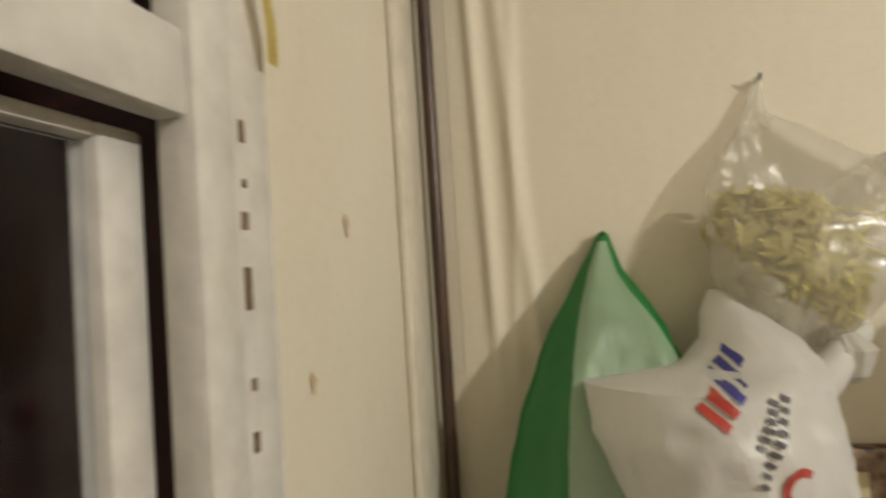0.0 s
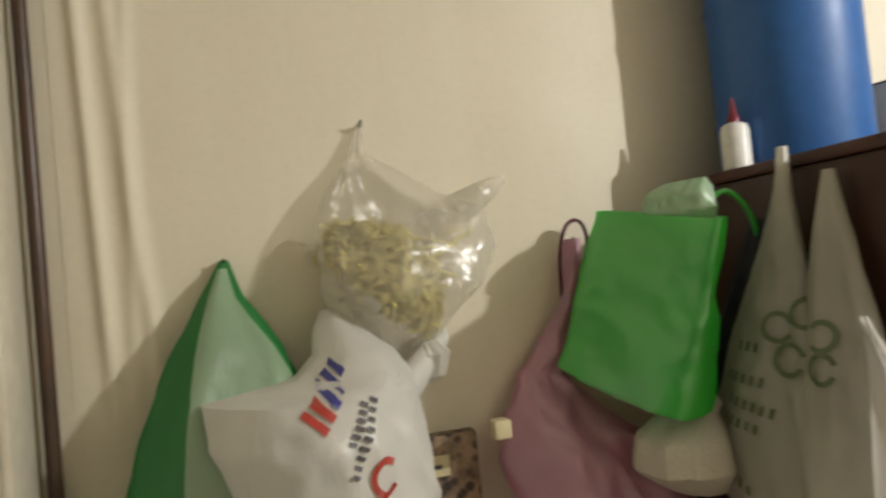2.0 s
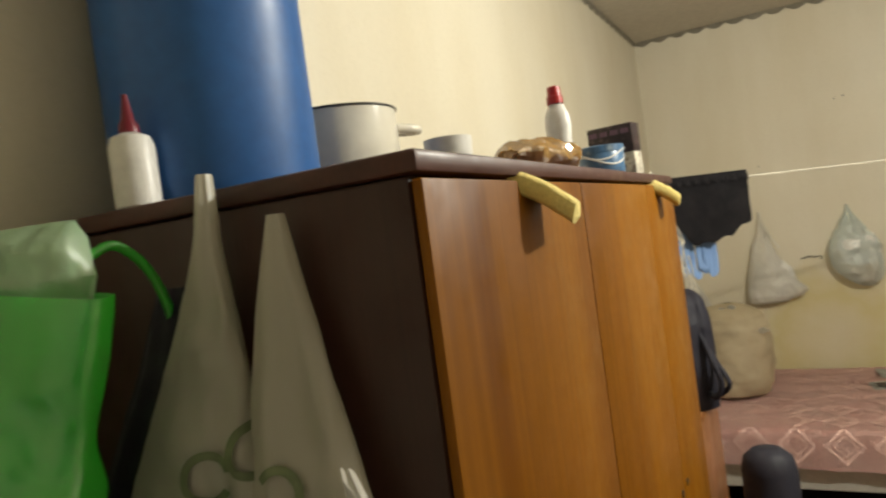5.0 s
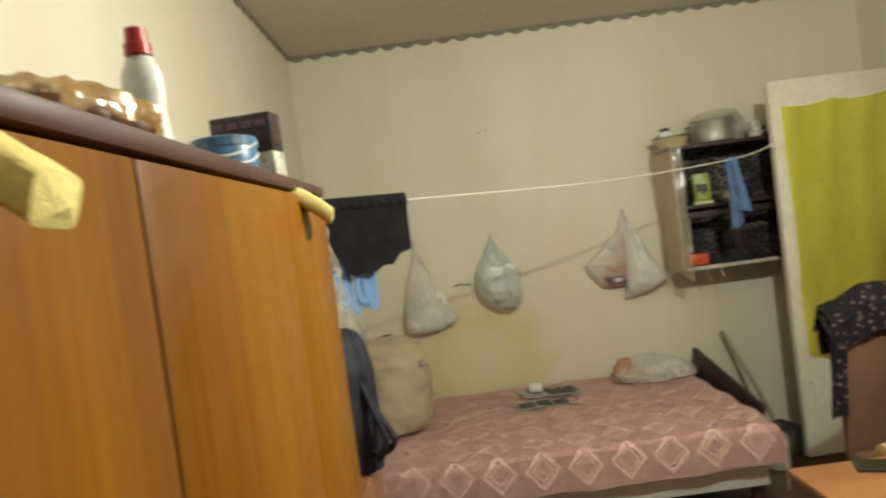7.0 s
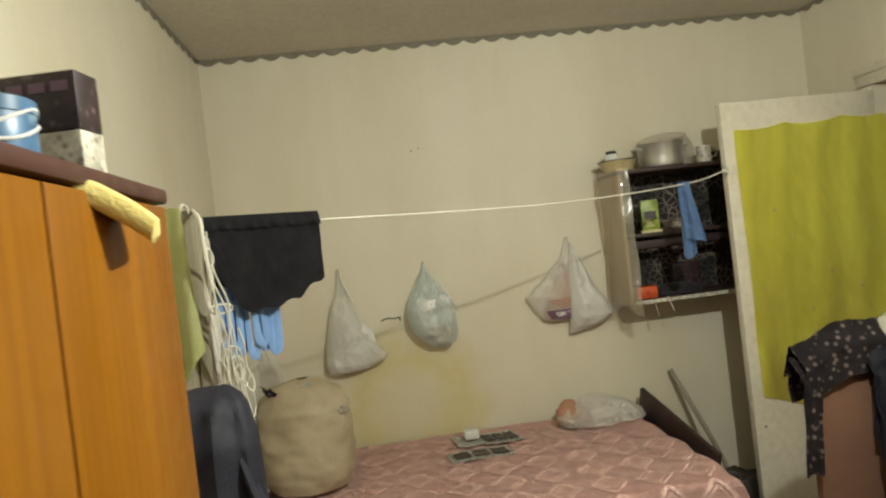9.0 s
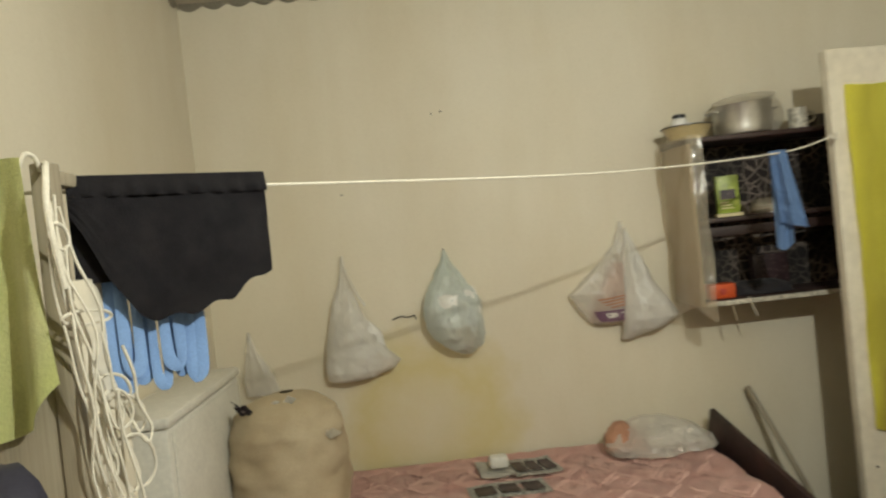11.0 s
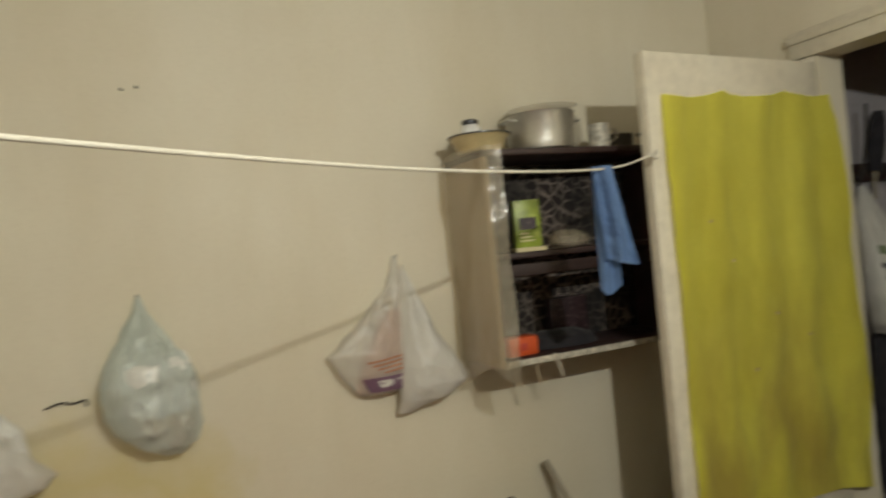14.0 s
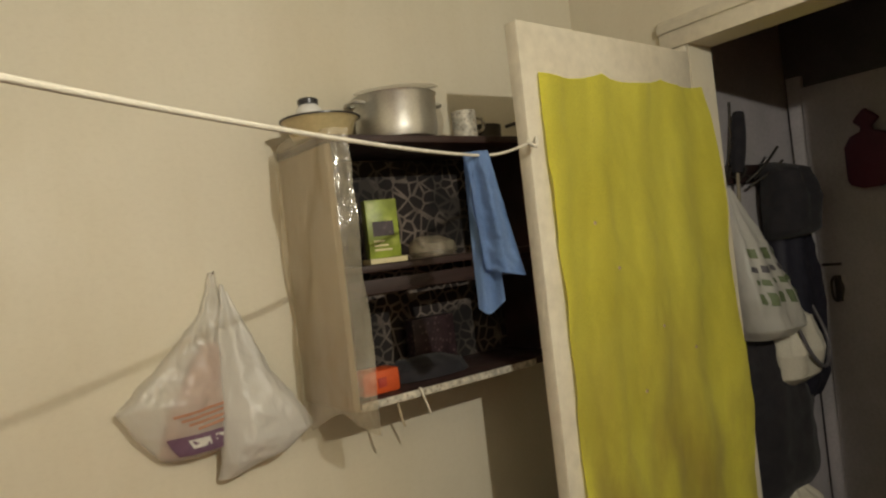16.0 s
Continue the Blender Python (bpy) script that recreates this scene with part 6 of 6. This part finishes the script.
part("screen", box(-0.032, 0.032, -0.066, 0.066, 0.0092, 0.0098, 0, turn=tp), M["screen"], phone)

chair = thing("chair", (2.45, 2.55, 0), "upholstered brown chair heaped with clothes", "chair")
part("backrest", box(2.17, 2.66, 2.60, 2.64, 0.42, 0.98, 0.02), M["chair_brown"], chair, "brown upholstered back")
part("seat", box(2.17, 2.66, 2.16, 2.595, 0.40, 0.47, 0.02), M["chair_brown"], chair)
for x in (2.18, 2.60):
    for y in (2.18, 2.59):
        part("leg", box(x, x + 0.045, y, y + 0.045, 0, 0.399, 0.004), M["table_wood"], chair)


def drape(x0, x1, top, front, back, seed, amp=0.012, y=2.62, half=0.035, bulge=0.0):
    def f(u, v):
        s = v * (front + back) - back
        side = 1 if s > 0 else -1
        d = abs(s)
        k = min(1, d / 0.05)
        x = x0 + (x1 - x0) * u
        fold = amp * math.sin(9 * u + seed + 3 * d) * k + rough_of((x, d, seed), 9, amp, seed)
        return Vector((x + 0.02 * math.sin(4 * d + seed) * k, y - side * (half * k + abs(fold)), top + bulge * math.sin(math.pi * u) + 0.025 * (1 - k) - d + rough_of((u * 2, seed, 0), 2, 0.02, seed)))
    return f


shirt_t = thing("plaid_shirt", (2.3, 2.62, 0.98), "dark plaid shirt thrown over the chair's back", "shirt", "clothes on the chair")
part("cloth", sheet(drape(2.12, 2.58, 1.01, 0.15, 0.18, 1.0, 0.016, half=0.040, bulge=0.05), 60, 40, thick=0.004), M["plaid"], shirt_t)
part("sleeve", sheet(drape(2.11, 2.17, 0.97, 0.36, 0.05, 2.0, 0.010, half=0.045), 16, 30, thick=0.004), M["plaid"], shirt_t)
jacket = thing("navy_jacket", (2.5, 2.62, 0.98), "dark navy jacket hanging over the chair's back", "jacket", "clothes on the chair")
part("cloth", sheet(drape(2.36, 2.72, 1.00, 0.30, 0.2, 3.0, 0.014, half=0.062, bulge=0.02), 50, 40, thick=0.005), M["navy"], jacket)
part("sleeve", sheet(drape(2.36, 2.47, 0.97, 0.55, 0.02, 4.0, 0.012, half=0.085), 24, 40, thick=0.005), M["navy"], jacket)
scarf = thing("cream_sweater", (2.6, 2.62, 1.0), "cream knitted sweater laid over the chair's back", "sweater", "clothes on the chair")
part("cloth", sheet(drape(2.44, 2.70, 1.055, 0.10, 0.25, 5.0, 0.014, half=0.075, bulge=0.03), 40, 40, thick=0.008), M["cream_cloth"], scarf)
part("sleeve", sheet(drape(2.54, 2.645, 1.03, 0.58, 0.03, 6.0, 0.010, half=0.105), 20, 50, thick=0.008), M["cream_cloth"], scarf, "long cream sleeve")
hat = thing("straw_roll", (2.2, 2.3, 0.47), "rolled straw mat on the chair's seat", "mat")
part("roll", lathe([(0.055, 0), (0.062, 0.003), (0.062, 0.14), (0.055, 0.145), (0.045, 0.14), (0.045, 0.02)], (2.12, 2.30, 0.535), 32, turn=Matrix.Rotation(radians(78), 4, "Y")), M["straw"], hat)

# ---- hall behind the doorway ----
HN = 3.96
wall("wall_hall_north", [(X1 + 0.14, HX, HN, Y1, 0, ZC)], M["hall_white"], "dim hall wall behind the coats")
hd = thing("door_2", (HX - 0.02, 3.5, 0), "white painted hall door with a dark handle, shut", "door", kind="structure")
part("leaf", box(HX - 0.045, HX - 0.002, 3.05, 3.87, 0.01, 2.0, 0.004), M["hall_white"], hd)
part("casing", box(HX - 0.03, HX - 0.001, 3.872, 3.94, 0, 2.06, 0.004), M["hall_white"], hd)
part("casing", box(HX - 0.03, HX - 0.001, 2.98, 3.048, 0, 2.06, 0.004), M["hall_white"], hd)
part("handle_plate", box(HX - 0.050, HX - 0.0455, 3.785, 3.815, 1.00, 1.12, 0.003), M["steel_dark"], hd)
part("handle", tube([(HX - 0.060 - 0.012 * abs(math.sin(a)), 3.80 + 0.024 * math.cos(a), 1.06 + 0.055 * math.sin(a)) for a in np.linspace(0, 6.28319, 17)], 0.006, 8, steps=3), M["steel_dark"], hd)
part("latch", box(HX - 0.056, HX - 0.0455, 3.775, 3.86, 1.165, 1.178, 0.002), M["steel_dark"], hd)

HW = Vector((HX - 0.047, 3.605, 1.50))
hwb = thing("hot_water_bottle", HW, "maroon rubber hot-water bottle hanging on the hall door", "hot-water bottle")


def rubber(u, v):
    a = 6.28319 * u
    r = np.interp(v, [0, 0.05, 0.12, 0.55, 0.68, 0.72, 0.78, 0.86, 0.93, 1.0], [0.04, 0.085, 0.098, 0.098, 0.070, 0.028, 0.024, 0.055, 0.035, 0.006])
    c, s = math.cos(a), math.sin(a)
    c = math.copysign(abs(c) ** 0.6, c)
    return HW + Vector((-0.018 + 0.016 * s, r * c, 0.34 * v))


part("body", sheet(rubber, 32, 40), M["rubber"], hwb)

rack = thing("coat_rack", (4.2, HN, 1.5), "dark coat rack on the hall wall", "coat rack")
part("board", box(3.85, 4.45, HN - 0.022, HN - 0.001, 1.58, 1.66, 0.004), M["cup_wood"], rack)
for k in range(5):
    x = 3.90 + 0.12 * k
    part("peg", tube([(x, HN - 0.022, 1.61), (x, HN - 0.07, 1.60), (x, HN - 0.09, 1.64)], 0.006, 8), M["steel_dark"], rack)
brush = thing("dark_brush", (3.95, HN - 0.05, 1.66), "dark long-handled brush standing on the rack", "brush")
part("head", tube([(4.02, HN - 0.05, 1.62), (4.05, HN - 0.05, 1.75), (4.08, HN - 0.05, 1.88)], 0.028, 12, taper=lambda u: 0.5 + 0.7 * math.sin(3.1416 * (0.15 + 0.7 * u))), M["black_cloth"], brush)
part("handle", tube([(4.02, HN - 0.05, 1.63), (3.99, HN - 0.06, 1.50)], 0.008, 8), M["grey_wood"], brush)
for k, (x0, z0, x1, z1) in enumerate(((3.90, 1.56, 3.89, 1.90), (4.08, 1.58, 4.24, 1.72), (4.10, 1.56, 4.27, 1.66))):
    rod = thing("thin_rod", (x0, HN - 0.1, z0), "thin metal rod stuck behind the rack", "rod", "rods behind the rack")
    part("rod", tube([(x0, HN - 0.05, z0), ((x0 + x1) / 2, HN - 0.10, (z0 + z1) / 2), (x1, HN - 0.12, z1)], 0.006, 8), M["steel_dark"], rod)
t, b = carrier("hall_bag", "whitish carrier bag with a faded green print in the hall", (3.90, HN - 0.05, 1.56), EAST, SOUTH,
               [(0, -0.012, 0.012, 0.02), (0.10, -0.06, 0.06, 0.06), (0.25, -0.10, 0.13, 0.12), (0.45, -0.11, 0.20, 0.18), (0.58, -0.09, 0.24, 0.20), (0.62, -0.05, 0.2, 0.15)], M["milky_film"], nail=False, seed=40, crinkle=0.012)
for v, tall, n, m in ((0.40, 0.075, 3, "ink_green"), (0.515, 0.045, 5, "ink_dark"), (0.60, 0.040, 6, "ink_green"), (0.685, 0.085, 6, "ink_green")):
    for i in range(n):
        u = 0.16 + 0.70 * i / n
        part("print_bar", b.mark(u, u + 0.48 / n, v, v + tall * (0.8 + 0.2 * (i % 2)), 0.012), M[m], t, "faded green print")
t, b = carrier("cream_handbag", "cream bag with a dark strap hanging in the hall", (4.16, HN - 0.06, 1.05), EAST, SOUTH,
               [(0, -0.04, 0.05, 0.05), (0.06, -0.14, 0.14, 0.12), (0.2, -0.17, 0.17, 0.16), (0.3, -0.15, 0.14, 0.14), (0.34, -0.10, 0.09, 0.08)], M["cream_cloth"], nail=False, seed=41, crinkle=0.01)
part("strap", tube([(4.05, HN - 0.19, 1.03), (4.10, HN - 0.23, 0.85), (4.22, HN - 0.23, 0.78), (4.32, HN - 0.20, 0.88), (4.30, HN - 0.16, 1.02)], 0.008, 8), M["ink_dark"], t, "dark strap")
for k, (x, z, w, h, d, m, lab) in enumerate(((4.33, 1.56, 0.17, 0.95, 0.14, "navy", "long dark coat hanging in the hall"), (4.08, 1.0, 0.24, 0.75, 0.13, "black_cloth", "dark coat hanging under the bags in the hall"), (4.28, 1.66, 0.13, 0.34, 0.22, "black_cloth", "black cap and scarf on a peg in the hall"))):
    coat = thing("coat", (x, HN - 0.05, z), lab, "coat", "coats in the hall")
    part("cloth", Bag((x, HN - 0.02, z), EAST, SOUTH, [(0, -0.05, 0.05, 0.05), (0.06 * h / 0.5, -w * 0.8, w * 0.8, d * 0.8), (h * 0.5, -w, w, d), (h * 0.92, -w * 1.05, w * 1.05, d * 0.9), (h, -w * 0.9, w * 0.9, d * 0.6)], seed=42 + k, crinkle=0.012, pleats=7).mesh(48, 30), M[m], coat)
    part("collar", tube([(x - 0.05, HN - 0.03, z - 0.05), (x - 0.03, HN - 0.06, z - 0.015), (x + 0.03, HN - 0.06, z - 0.015), (x + 0.05, HN - 0.03, z - 0.05)], 0.012, 8), M[m], coat)
wrap = thing("pale_bundle", (4.1, HN - 0.15, 0), "pale bundle on the hall floor", "bundle")
part("cloth", Bag((4.12, HN - 0.02, 0.32), EAST, SOUTH, [(0, -0.03, 0.03, 0.05), (0.1, -0.12, 0.12, 0.15), (0.25, -0.16, 0.15, 0.2), (0.318, -0.12, 0.12, 0.16)], seed=50, crinkle=0.012).mesh(30, 16), M["cream_cloth"], wrap)
for k, (x, y) in enumerate(((4.3, 3.62), (4.42, 3.55))):
    shoe = thing("dark_shoe", (x, y, 0), "dark worn shoe on the hall floor", "shoe", "shoes in the hall")
    part("upper", Bag((x, y, 0.09), EAST, SOUTH, [(0, -0.03, 0.03, 0.10), (0.03, -0.045, 0.045, 0.20), (0.08, -0.048, 0.048, 0.27), (0.088, -0.046, 0.046, 0.26)], seed=51 + k, crinkle=0.003, pleats=2).mesh(30, 10), M["black_cloth"], shoe)
